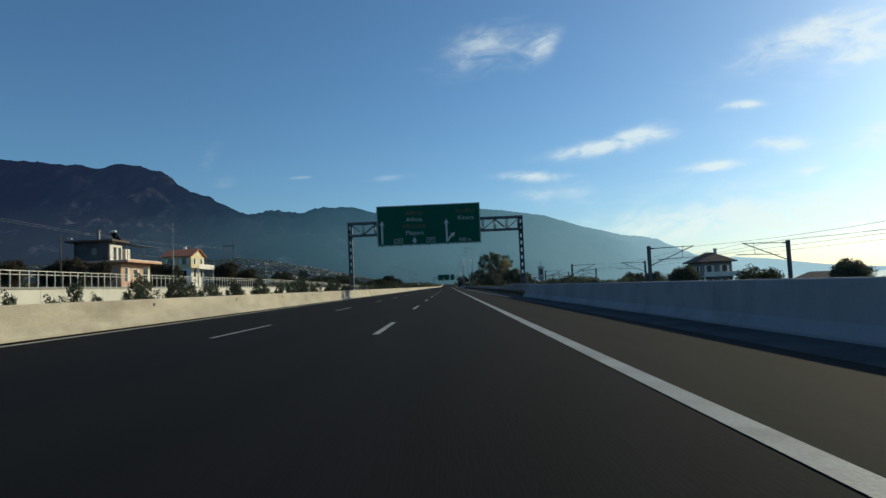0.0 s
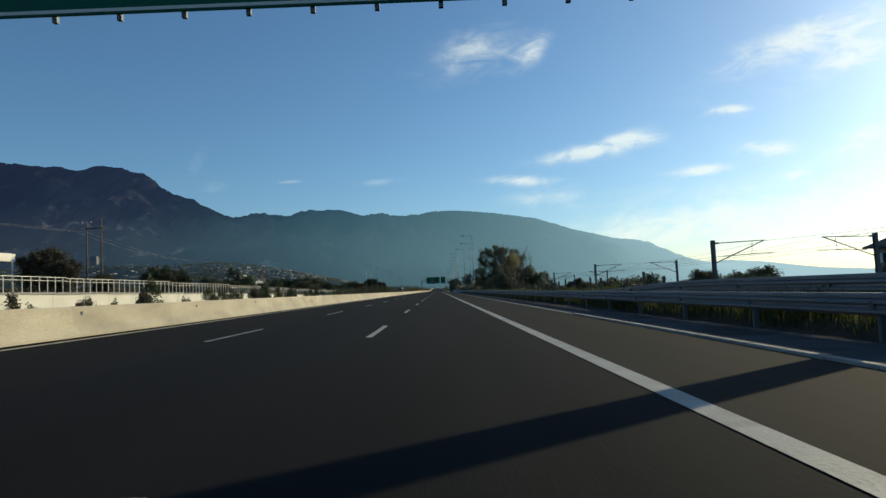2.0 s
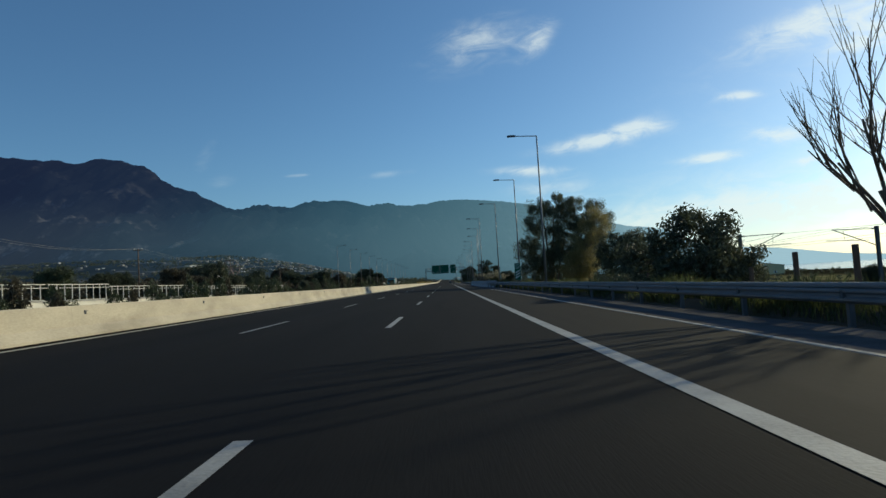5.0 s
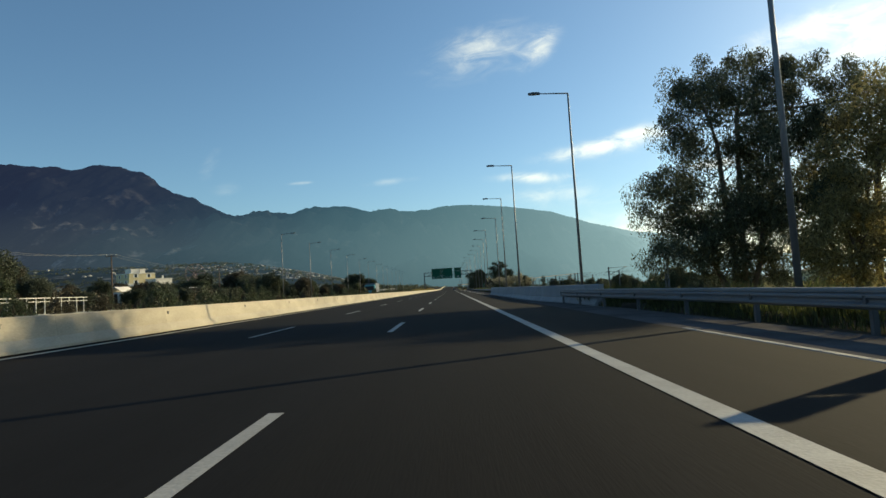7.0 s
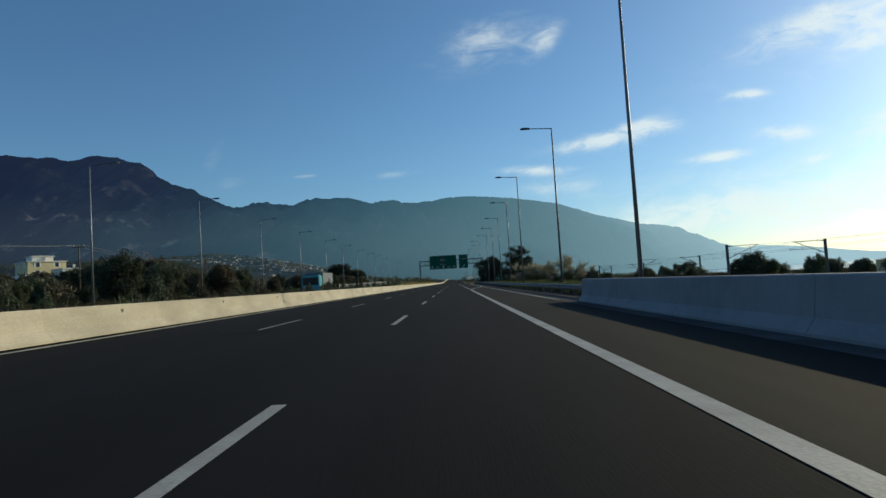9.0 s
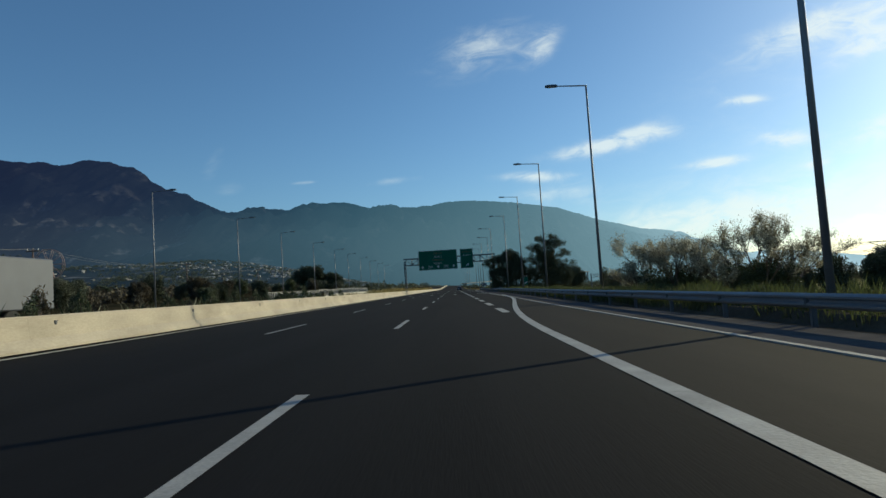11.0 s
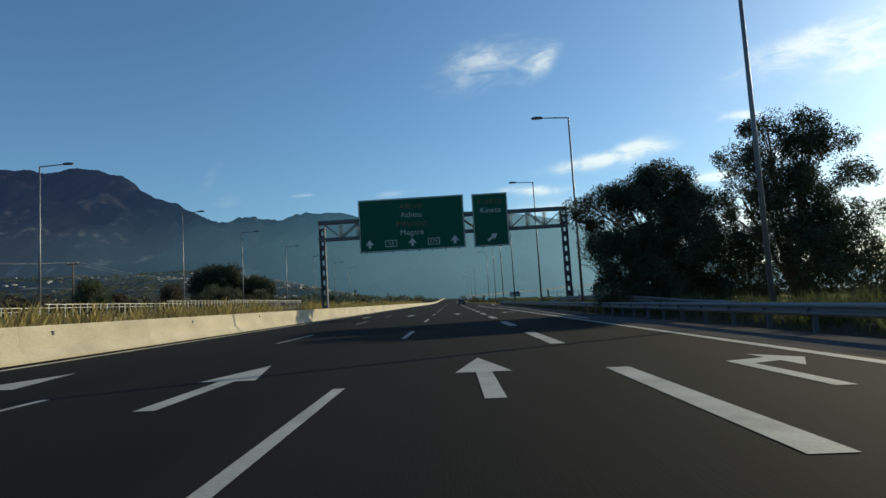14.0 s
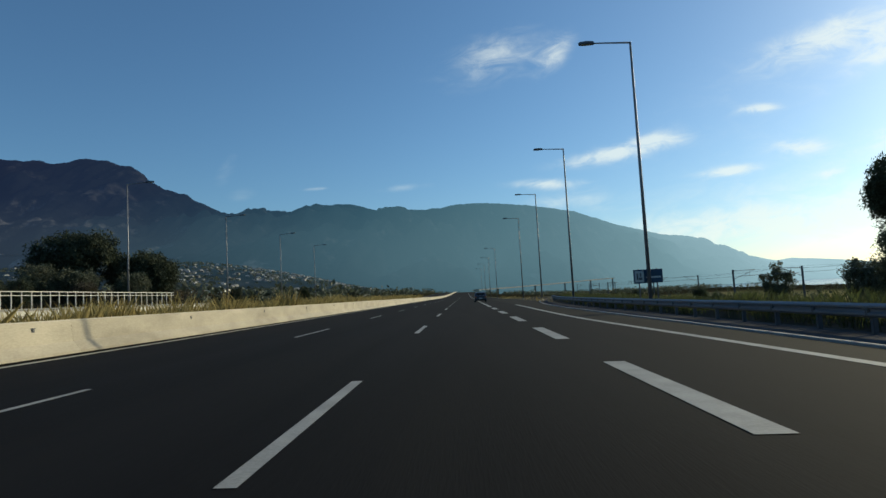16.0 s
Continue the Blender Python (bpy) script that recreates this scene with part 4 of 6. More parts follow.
cabinet = thing("roadside_cabinet", (9.70, 62.2, 0.28), "pale metal roadside panel with a dark window on a slim post", "sign panel")
part("post", rods(((0, 0.1, -0.8), (0, 0.1, 2.92), 0.035)), STEEL, cabinet)
part("case", rounded(boxes((-0.30, 0.30, -0.06, 0.06, 0.98, 2.43)), 0.02, 2), SIGNWHITE, cabinet, "pale grey metal case")
part("window", boxes((-0.17, 0.17, -0.075, -0.062, 1.55, 2.15)), GLASSDARK, cabinet, "dark window")
part("slot", boxes((-0.24, 0.24, -0.07, -0.062, 1.40, 1.46), (-0.20, 0.20, -0.07, -0.062, 1.06, 1.3)), PLASTER_G, cabinet)

# ------------------------------------------------------------------ parapet and fence beyond the opposite carriageway
for nm, y0, y1 in (("wall_north", -60, 268), ("wall_hill", 429, 552)):
    w = thing(nm, (0, 0, 0), "white rendered retaining wall behind the opposite carriageway", "wall", kind="structure")
    k = int((y1 - y0) / 8)
    for i in range(k):
        a, b = y0 + (y1 - y0) * i / k, y0 + (y1 - y0) * (i + 1) / k
        top = wall_top((a + b) / 2)
        part("wall_panel", boxes((-30.15, -29.8, a + 0.01, b - 0.01, -0.4, top - 0.15)), RENDER, w)
        part("coping", boxes((-30.25, -29.7, a + 0.004, b - 0.004, top - 0.15, top)), KERB, w)
fp = boxes((-0.03, 0.03, -0.035, 0.035, -0.12, 1.14))
rounded(fp, 0.008, 1)
fence_post_me = bpy.data.meshes.new("fence_post")
fp.to_mesh(fence_post_me)
fp.free()
fence_post_me.materials.append(FENCEWHITE)


def parapet_fence(y0, y1):
    f = thing("parapet_fence", (-29.97, y0, wall_top((y0 + y1) / 2)), "pale painted metal fence on the retaining wall", "fence", "fence sections on the retaining wall")
    n = round((y1 - y0) / 0.95)
    for i in range(n):
        ob = part("post", fence_post_me, None, f)
        ob.matrix_basis = pose(0, (i + 0.5) * (y1 - y0) / n, 0)
    for z, h in ((1.14, 0.06), (0.88, 0.045)):
        part("rail", boxes((-0.03, 0.03, 0.02, y1 - y0 - 0.02, z, z + h)), FENCEWHITE, f)
    return f


for y0 in range(-42, 262, 19):
    parapet_fence(y0, min(y0 + 19, 268))
for y0 in range(430, 540, 19):
    parapet_fence(y0, min(y0 + 19, 549))

# ------------------------------------------------------------------ plants


def leaf_mesh(name, centres, spread, count, size, rng, slim=0.45, droop=0.0):
    """Many small bent leaves in loose clumps round the given centres, as one mesh."""
    c = np.asarray(centres, float)
    pick = rng.integers(0, len(c), count)
    off = rng.normal(0, 1, (count, 3))
    off /= np.maximum(1e-6, np.linalg.norm(off, axis=1))[:, None]
    off *= (rng.random(count) ** 0.45)[:, None]
    sp = np.asarray(spread, float)
    at = c[pick] + off * (sp[pick][:, None] if sp.ndim else sp)
    d = rng.normal(0, 1, (count, 3))
    d[:, 2] -= droop
    d /= np.linalg.norm(d, axis=1)[:, None]
    e = np.cross(d, rng.normal(0, 1, (count, 3)))
    e /= np.maximum(1e-6, np.linalg.norm(e, axis=1))[:, None]
    s = size * (0.6 + 0.8 * rng.random(count))[:, None]
    n = np.cross(d, e)
    v = np.stack([at - d * s, at + e * s * slim + n * s * 0.12, at + d * s, at - e * s * slim + n * s * 0.12], 1).reshape(-1, 3)
    f = np.arange(4 * count).reshape(-1, 4)
    me = bpy.data.meshes.new(name)
    me.from_pydata(v.tolist(), [], f.tolist())
    return me


def tree(name, at, height, lobes, leaf, bark, label, category="tree", leaves=7000, size=0.16, clumps=70, clump=0.8, stems=1, seed=1, trunk_r=0.22, slim=0.45, droop=0.3, group="", turn=0.0):
    """Trunk and limbs that reach into lobes (x, y, z, rx, ry, rz, in metres from the foot); leaf clumps lie near the lobes' skins."""
    rng = np.random.default_rng(seed)
    t = thing(name, at, label, category, group, turn=turn)
    wood = bmesh.new()
    centres = []
    w = np.array([l[3] * l[4] + l[3] * l[5] for l in lobes])
    for l in rng.choice(len(lobes), clumps, p=w / w.sum()):
        x, y, z, rx, ry, rz = lobes[l]
        q = rng.normal(0, 1, 3)
        q /= np.linalg.norm(q)
        q *= 0.35 + 0.65 * rng.random() ** 0.5
        centres.append((x + q[0] * rx, y + q[1] * ry, z + q[2] * rz))
    heads = []
    for k in range(stems):
        a = Vector((rng.normal(0, 0.25) * (stems > 1), rng.normal(0, 0.25) * (stems > 1), -0.3))
        l = lobes[k % len(lobes)]
        b = Vector((l[0] * 0.5, l[1] * 0.5, max(0.8, l[2] - l[5] * 0.6)))
        mid = a.lerp(b, 0.5) + Vector((rng.normal(0, 0.12), rng.normal(0, 0.12), 0)) * height * 0.1
        rod(wood, a, mid, trunk_r, trunk_r * 0.8, 8)
        rod(wood, mid, b, trunk_r * 0.8, trunk_r * 0.62, 8)
        heads.append(b)
    for x, y, z, rx, ry, rz in lobes:
        h = min(heads, key=lambda p: (p - Vector((x, y, z))).length)
        top = Vector((x, y, z + rz * 0.3))
        rod(wood, h, top, trunk_r * 0.5, trunk_r * 0.2, 6)
        for _ in range(7):
            q = Vector(rng.normal(0, 1, 3)).normalized()
            tip = Vector((x + q.x * rx * 0.85, y + q.y * ry * 0.85, z + q.z * rz * 0.8))
            start = h.lerp(top, 0.25 + 0.65 * rng.random())
            bendp = start.lerp(tip, 0.5) + Vector((0, 0, 0.12 * rx))
            rod(wood, start, bendp, trunk_r * 0.2, trunk_r * 0.12, 5)
            rod(wood, bendp, tip, trunk_r * 0.12, trunk_r * 0.04, 5)
    part("trunk", wood, bark, t)
    part("crown", leaf_mesh("crown", centres, clump * (0.6 + 0.7 * rng.random(clumps)), leaves, size, rng, slim, droop), leaf, t)
    return t


def on_ground(x, y):
    return (x, y, ground_z(x, y))


# beside the seaward verge
tree("eucalyptus", (16.7, 247, -1.2), 13, [(-3.4, 1, 6.6, 2.2, 2.4, 2.0), (-1.4, 0, 11.6, 2.8, 3, 3.1), (1.6, 1, 12.9, 2.7, 2.8, 2.5), (2.8, -1, 7.8, 3.8, 3.4, 3.6), (-0.6, 0, 7.4, 3.8, 3, 3.4), (4.6, 0, 11.7, 2.8, 2.8, 2.8), (1.0, 0, 4.2, 4.0, 3.2, 2.6), (5.6, 0, 5.4, 3.0, 3.0, 3.2), (-3.0, 0, 3.8, 2.6, 2.4, 1.6), (7.8, 0, 11.0, 2.4, 2.4, 2.8)],
     LEAF_EUC, BARK, "tall dark eucalyptus with drooping leaves beside the road", leaves=150000, size=0.098, clumps=480, clump=0.82, stems=5, seed=3, slim=0.28, droop=1.2, trunk_r=0.2)
tree("tree", (21.5, 243, -2.6), 11, [(0, 0, 7.4, 3.0, 3, 3.6), (1.5, 0, 11.0, 2.3, 2.3, 2.6), (-1.8, -1, 4.6, 2.4, 2.2, 2.2)], LEAF_GREEN, BARK, "sunlit yellow-green tree beside the tall eucalyptus",
     leaves=44000, size=0.10, clumps=210, clump=0.85, stems=3, seed=4, slim=0.3, droop=0.8)
tree("tree", (24.0, 236, -2.9), 10, [(0, 0, 4.6, 3.4, 3.4, 3.2), (3.0, 1, 6.4, 3.0, 2.8, 3.0), (-0.6, 0, 7.2, 2.4, 2.4, 2.2), (6.0, 0, 5.2, 3.0, 3, 3.0)], LEAF_EUC, BARK, "dense dark roadside tree behind the crash barrier", leaves=52000, size=0.11, clumps=270, clump=0.85, seed=5, stems=2)
tree("tree", (14.2, 186, -1.5), 6, [(0, 0, 3.4, 2.6, 2.6, 2.6), (-2.2, 1.5, 2.6, 1.8, 2, 1.9), (2.0, 0.5, 2.4, 1.9, 2, 1.9)], LEAF_OLIVE, BARK, "low rounded dark tree behind the crash barrier", leaves=22000, size=0.12, clumps=190, clump=0.7, seed=6)
for x, y, h in ((19, 219, 4.2), (24, 214, 4.5), (29, 222, 5)):
    tree("tree", on_ground(x, y), h, [(0, 0, h * 0.6, 2.2, 2.2, h * 0.38)], LEAF_OLIVE, BARK, "low dark scrubby tree near the railway", leaves=2500, size=0.16, clumps=40, clump=0.7, seed=int(x))
# pines near the second gantry
tree("pine_tree", (11.35, 458.3, -0.9), 9.6, [(0, 0, 5.7, 3.1, 3.2, 2.6), (-1.3, -1, 3.2, 2.8, 3, 2.4), (1.7, 0, 4.6, 2.6, 3, 1.7), (-3.0, 0, 6.5, 1.7, 1.6, 0.9), (0.3, 0, 7.5, 2.3, 2.2, 0.9), (2.2, 0, 7.1, 1.4, 1.6, 0.7), (0.9, 0, 8.3, 1.5, 1.6, 0.7), (2.6, 0.3, 2.5, 2.3, 2.2, 1.5), (4.0, 0.3, 4.2, 1.6, 1.8, 1.5), (-0.8, 0, 2.0, 2.5, 2.4, 1.4), (2.5, 0.5, 6.3, 1.6, 2, 1.2), (-2.6, 0, 4.6, 1.4, 1.6, 0.7), (-1.4, 0, 7.3, 1.5, 1.6, 0.7)],
     LEAF_PINE, BARK, "dense dark rounded pine behind the crash barrier", leaves=175000, size=0.072, clumps=540, clump=0.62, seed=11, slim=0.3, stems=2)
tree("pine_tree", (19.6, 459, -2.9), 13.5, [(0, 0, 4.2, 5.0, 4, 1.6), (-0.8, 0, 6.3, 4.7, 3.6, 1.0), (2.8, 0, 7.4, 3.2, 2.4, 0.9), (-2.4, 0, 8.5, 2.9, 2.4, 0.7), (1.0, 0, 9.8, 3.9, 2.8, 0.9), (-1.6, 0, 11.2, 2.6, 2, 0.7), (1.9, 0, 11.9, 2.3, 2, 0.7), (-0.6, 0, 13.0, 1.5, 1.5, 0.6), (1.6, 0, 13.1, 0.9, 1, 0.5), (0.2, 0, 8, 2.0, 2.0, 4.0), (3.4, 0, 5.4, 2.4, 2.4, 0.9)],
     LEAF_PINE, BARK, "tall layered pine with open branches", leaves=95000, size=0.1, clumps=520, clump=0.7, seed=12, slim=0.28, trunk_r=0.28)
tree("pine_tree", (31.2, 526, -2.6), 12.1, [(0, 0, 10.3, 2.0, 2.0, 1.5), (0.6, 0, 7.9, 2.1, 2.1, 1.8), (-0.8, 0, 9.3, 1.5, 1.6, 1.2), (0.4, 0, 5.4, 2.0, 2.0, 2.0), (0.2, 0, 3.3, 1.9, 2.0, 1.5)], LEAF_PINE, BARK, "slender leaning pine with a clumped crown", leaves=42000, size=0.13, clumps=260, clump=0.75, seed=13, slim=0.28)
tree("pine_tree", (37.6, 526, -2.6), 8.7, [(-1.5, 0, 5.8, 2.7, 3.0, 2.3), (1.7, 0, 6.0, 2.5, 3.0, 2.1), (0.2, 0, 3.8, 4.0, 3.2, 2.0), (3.0, 0, 4.5, 1.8, 2.0, 1.7)], LEAF_PINE, BARK, "broad low pine standing in the dry field", leaves=56000, size=0.13, clumps=320, clump=0.8, seed=14, slim=0.28)
tree("tree", (48.4, 526, -2.6), 7.0, [(0, 0, 5.4, 1.1, 1.1, 1.8), (0.2, 0, 3.4, 1.3, 1.2, 1.5)], LEAF_OLIVE, BARK, "small slender tree alone in the field", leaves=4000, size=0.12, clumps=60, clump=0.45, seed=17, trunk_r=0.1)
tree("shrub", (10.6, 490, -0.4), 1.6, [(0, 0, 0.75, 1.4, 1.0, 0.6), (0.8, 0, 0.6, 1.0, 0.8, 0.5)], LEAF_OLEANDER, BARK, "low rounded green shrub behind the crash barrier", "shrub", leaves=3500, size=0.06, clumps=70, clump=0.3, seed=15, trunk_r=0.05)
tree("tree", on_ground(88, 655), 10, [(0, 0, 5.4, 4.4, 4.4, 4.8), (0, 0, 2.2, 3.2, 3.2, 2.2)], LEAF_OLIVE, BARK, "rounded dark tree alone in the dry field", leaves=9000, size=0.26, clumps=120, clump=1.1, seed=16)


def branching_tree(at, label, category, bark, leans, length, r, levels, seed, spread=0.55, lift=0.8, name="bare_tree", twigs=4):
    """Forked limbs that thin out to twigs; returns the thing and the twigs' tips."""
    rng = random.Random(seed)
    wood = bmesh.new()
    tips = []

    def grow(a, way, span, thick, level):
        b = a + way * span
        mid = a.lerp(b, 0.5) + Vector((rng.uniform(-1, 1), rng.uniform(-1, 1), 0.4)) * span * 0.06
        rod(wood, a, mid, thick, thick * 0.8, 6)
        rod(wood, mid, b, thick * 0.8, thick * 0.5, 6)
        if level < 2:
            tips.extend((mid, b, a.lerp(b, 0.75)))
        if level == 0:
            return
        for _ in range(3 if level > 1 else twigs):
            turned = (way + Vector((rng.uniform(-1, 1), rng.uniform(-1, 1), rng.uniform(0.1, lift))) * spread).normalized()
            grow(a.lerp(b, rng.uniform(0.4, 1.0)), turned, span * rng.uniform(0.55, 0.8), thick * 0.5, level - 1)

    t = thing(name, at, label, category)
    for lean in leans:
        grow(Vector((0, 0, -0.2)), Vector(lean).normalized(), length * rng.uniform(0.9, 1.1), r, levels)
    part("trunk", wood, bark, t)
    return t, tips


branching_tree((13.8, 169, -1.4), "tall leafless tree with upright dark branches", "tree", BARK, ((0.06, 0, 1), (0.20, 0.1, 1), (-0.28, 0, 1.0), (0.34, 0.1, 0.95)), 4.6, 0.14, 4, 7, 0.52, 0.8, twigs=3)
for x, y, sd in ((12.9, 369, 21), (17.2, 367.5, 22)):
    t, tips = branching_tree((x, y, -1.0), "spreading almond tree in pale blossom", "tree", BARK, ((0.5, 0.1, 1), (-0.55, 0.2, 1), (0.0, -0.4, 1), (1.0, 0.2, 0.7), (-1.0, -0.1, 0.75), (0.1, 0.3, 1)), 2.35, 0.09, 4, sd, 0.72, 0.75, "almond_tree", 5)
    rg = np.random.default_rng(sd)
    part("blossoms", leaf_mesh("blossoms", tips, 0.2, 34000, 0.028, rg, 0.8), BLOSSOM, t, "pale cream blossom")
    part("foliage", leaf_mesh("foliage", tips[::2], 0.42, 8000, 0.04, rg, 0.4), LEAF_BROWN, t, "brownish young leaves")
    part("undergrowth", leaf_mesh("undergrowth", [(0.8, 0, 0.9), (-1.4, 0, 0.8), (1.6, 0.5, 1.0), (-0.4, 0, 1.1), (0.2, 0, 1.9), (1.2, 0, 1.8), (-1.3, 0, 1.7)], 0.95, 12000, 0.07, rg, 0.45), LEAF_OLEANDER, t, "dark low undergrowth")

# inland: masses of dark trees behind the retaining wall, umbrella pines, scrub
seeds = random.Random(41)
kinds = []
for k, (leaf, nm) in enumerate(((LEAF_OLIVE, "olive_tree"), (LEAF_PINE, "tree"), (LEAF_BROWN, "scrub_tree"), (LEAF_OLEANDER, "tree"))):
    word = {"olive_tree": "rounded grey-green olive tree", "scrub_tree": "dry brownish scrubby tree"}.get(nm, "dense dark tree")
    kinds.append(tree(nm, on_ground(-47 - 6 * k, 272 + 9 * k), 6, [(0, 0, 3.4, 2.8, 2.8, 2.2), (1.2, 0.6, 4.5, 1.8, 1.8, 1.5), (-1.4, -0.5, 4.2, 1.7, 1.8, 1.5), (0, 0, 1.8, 2.4, 2.4, 1.4)], leaf, BARK,
                      word + " behind the retaining wall", leaves=15000, size=0.14, clumps=170, clump=0.75, seed=50 + k, group="trees behind the opposite carriageway"))
spots = [(-52, 141), (-45, 78), (-53.5, 88), (-56.5, 89), (-60, 90), (-55, 119), (-59.5, 124.5), (-60, 112), (-63, 118), (-59, 121), (-66, 124), (-57, 111), (-138, 430), (-95, 350), (-92, 480), (-100, 560), (-90, 620), (-74.5, 421), (-69, 417), (-80, 424), (-64, 412), (-61, 418), (-71, 428), (-85, 430), (-66, 424)]


def belt(y0, y1, step, x0, x1):
    """A loose row of trees along the road, between two lateral bounds."""
    y = y0
    while y < y1:
        spots.append((seeds.uniform(x1, x0), y + seeds.uniform(-0.3, 0.3) * step))
        y += step


belt(134, 264, 9.0, -38.5, -48)
belt(176, 264, 15.0, -50, -68)
belt(266, 442, 4.6, -36.5, -50)
belt(286, 330, 14.0, -52, -68)
belt(330, 410, 6.0, -55, -82)
belt(300, 600, 26.0, -68, -88)
belt(450, 548, 6.0, -40, -58)
belt(92, 146, 10.0, -67, -75)
belt(606, 790, 24.0, -38, -62)
for k, (x, y) in enumerate(spots):
    src = kinds[2 if y < 142 else seeds.choice((0, 1, 1, 3, 0, 2))]
    s = seeds.uniform(0.5, 0.82) * (1.9 if k == 0 else 0.80 if 322 < y < 375 and x < -55 or 375 < y < 392 and x < -75 else 1.7 if 392 < y < 442 and x < -58 else 1.3 if 350 < y < 392 and x < -58 else 1.0 if 104 < y < 128 else 1.2 if 340 < y < 400 and -50 < x < -38 else 0.55 if 284 < y < 340 and x > -54 else 0.85 if y > 176 else 1.0)
    copy_thing(src, pose(x, y, ground_z(x, y), 0, 0, seeds.uniform(0, 360)) @ Matrix.Diagonal((s, s, s * seeds.uniform(0.85, 1.1), 1)))
for x, y, top in ((-103, 434, 9.8), (-108.5, 431, 10.5), (-113.5, 433, 10.2), (-119, 430, 10.6), (-99, 438, 10.4), (-124, 436, 10.0)):
    z = ground_z(x, y)
    copy_thing(kinds[2 if y < 434 else 1], pose(x, y, z - 0.2, 0, 0, x * 71) @ Matrix.Diagonal((1.0, 1.0, (top - z) / 5.9, 1)))
tree("umbrella_pine", on_ground(-56, 568), 9.2, [(0, 0, 7.3, 6.0, 5, 3.0), (-3.8, 0, 5.3, 3.5, 3.3, 2.2), (2.5, 0, 8.1, 3.3, 3.3, 2.0), (-1.6, 0, 3.4, 4.2, 3.4, 2.0)], LEAF_PINE, BARK, "broad dark umbrella pine beyond the opposite carriageway", leaves=30000, size=0.2, clumps=330, clump=1.1, seed=61, trunk_r=0.3)
tree("umbrella_pine", on_ground(-49.5, 573), 7, [(0, 0, 5.3, 5.2, 4.5, 2.4), (2.8, 0, 4.5, 3.3, 3.3, 2.0), (0.8, 0, 2.8, 4.2, 3.4, 1.7)], LEAF_PINE, BARK, "lower dark umbrella pine beyond the opposite carriageway", leaves=26000, size=0.2, clumps=300, clump=1.0, seed=62, trunk_r=0.28)
for x, y, s in ((-52, 555, 0.85), (-48.5, 557, 0.75), (-43.5, 561, 0.7)):
    copy_thing(kinds[0], pose(x, y, ground_z(x, y), 0, 0, 40 * x) @ Matrix.Diagonal((s, s, s, 1)))
tree("tree", on_ground(-51, 212), 8, [(0, 0, 4, 1.6, 1.6, 3.6), (1.8, 0, 3, 1.5, 1.5, 2.4)], LEAF_PINE, BARK, "dark pointed cypress-like tree behind the fence", leaves=4000, size=0.16, clumps=80, clump=0.6, seed=63)

# oleanders in the central reserve
ole = tree("oleander", (-12.4, -8, 0.22), 1.7, [(0, 0, 1.0, 0.5, 0.5, 0.55), (0.25, 0.2, 1.25, 0.3, 0.3, 0.35), (-0.2, -0.2, 0.6, 0.4, 0.4, 0.4)], LEAF_OLEANDER, BARK, "straggling oleander shrub in the central reserve", "shrub",
           leaves=900, size=0.085, clumps=34, clump=0.22, stems=4, seed=70, trunk_r=0.02, slim=0.25, group="oleander shrubs in the central reserve")
ole2 = tree("oleander", (-12.2, -4, 0.22), 1.3, [(0, 0, 0.8, 0.4, 0.4, 0.5), (0.1, 0, 1.15, 0.25, 0.25, 0.3)], LEAF_BROWN, BARK, "thin dry oleander shrub in the central reserve", "shrub",
            leaves=700, size=0.085, clumps=26, clump=0.24, stems=3, seed=71, trunk_r=0.02, slim=0.25, group="oleander shrubs in the central reserve")
y = -2.0
while y < 402:
    s = seeds.uniform(0.6, 1.12) if y < 262 else seeds.uniform(0.5, 0.95)
    src = ole if seeds.random() < 0.7 else ole2
    copy_thing(src, pose(-12.3 + seeds.uniform(-0.4, 0.4), y, 0.22, 0, 0, seeds.uniform(0, 360)) @ Matrix.Diagonal((s * seeds.uniform(0.7, 1.0), s * 0.8, s * seeds.uniform(0.85, 1.25), 1)))
    y += seeds.uniform(0.6, 1.9) if not 262 < y < 440 else seeds.uniform(0.9, 1.8)


def grass_field(name, label, spots_fn, count, size, mat, seed, tall=1.0):
    """Blades of grass as one sheet of many small leaning slivers."""
    rng = np.random.default_rng(seed)
    verts, faces = [], []
    for i in range(count):
        x, y, z = spots_fn(rng)
        h = size * (0.5 + rng.random()) * tall * (0.35 + 1.3 * max(0.0, 0.5 + 0.9 * noise.noise(Vector((x * 0.9, y * 0.5, 3.0)))))
        a = rng.random() * 6.283
        wx, wy = math.cos(a) * 0.009 * (1 + 1.4 * size), math.sin(a) * 0.009 * (1 + 1.4 * size)
        lx, ly = rng.normal(0, 0.25) * h, rng.normal(0, 0.25) * h
        k = len(verts)
        verts += [(x - wx, y - wy, z - 0.03), (x + wx, y + wy, z - 0.03), (x + lx * 0.5 + wx * 0.7, y + ly * 0.5 + wy * 0.7, z + h * 0.6), (x + lx, y + ly, z + h)]
        faces += [(k, k + 1, k + 2), (k, k + 2, k + 3)]
    me = bpy.data.meshes.new(name)
    me.from_pydata(verts, [], faces)
    return tagged(part(name, me, mat), label, "grass", kind="stuff")


def clumpy(rng, x0, x1, y0, y1, base):
    while True:
        x, y = rng.uniform(x0, x1), rng.uniform(y0, y1)
        if noise.noise(Vector((x * 0.7, y * 0.35, 0))) > rng.uniform(-0.6, 0.25):
            xx = x + (rail_x(y) - 7.3 if x > 0 else 0)
            return xx, y, base(xx, y)


def verge_z(x, y):
    """Verge height, with the added shading bank behind the crash barrier."""
    return road_z(x, y) - 0.05 + 0.27 * smooth(0.35, 0.75, x - rail_x(y))


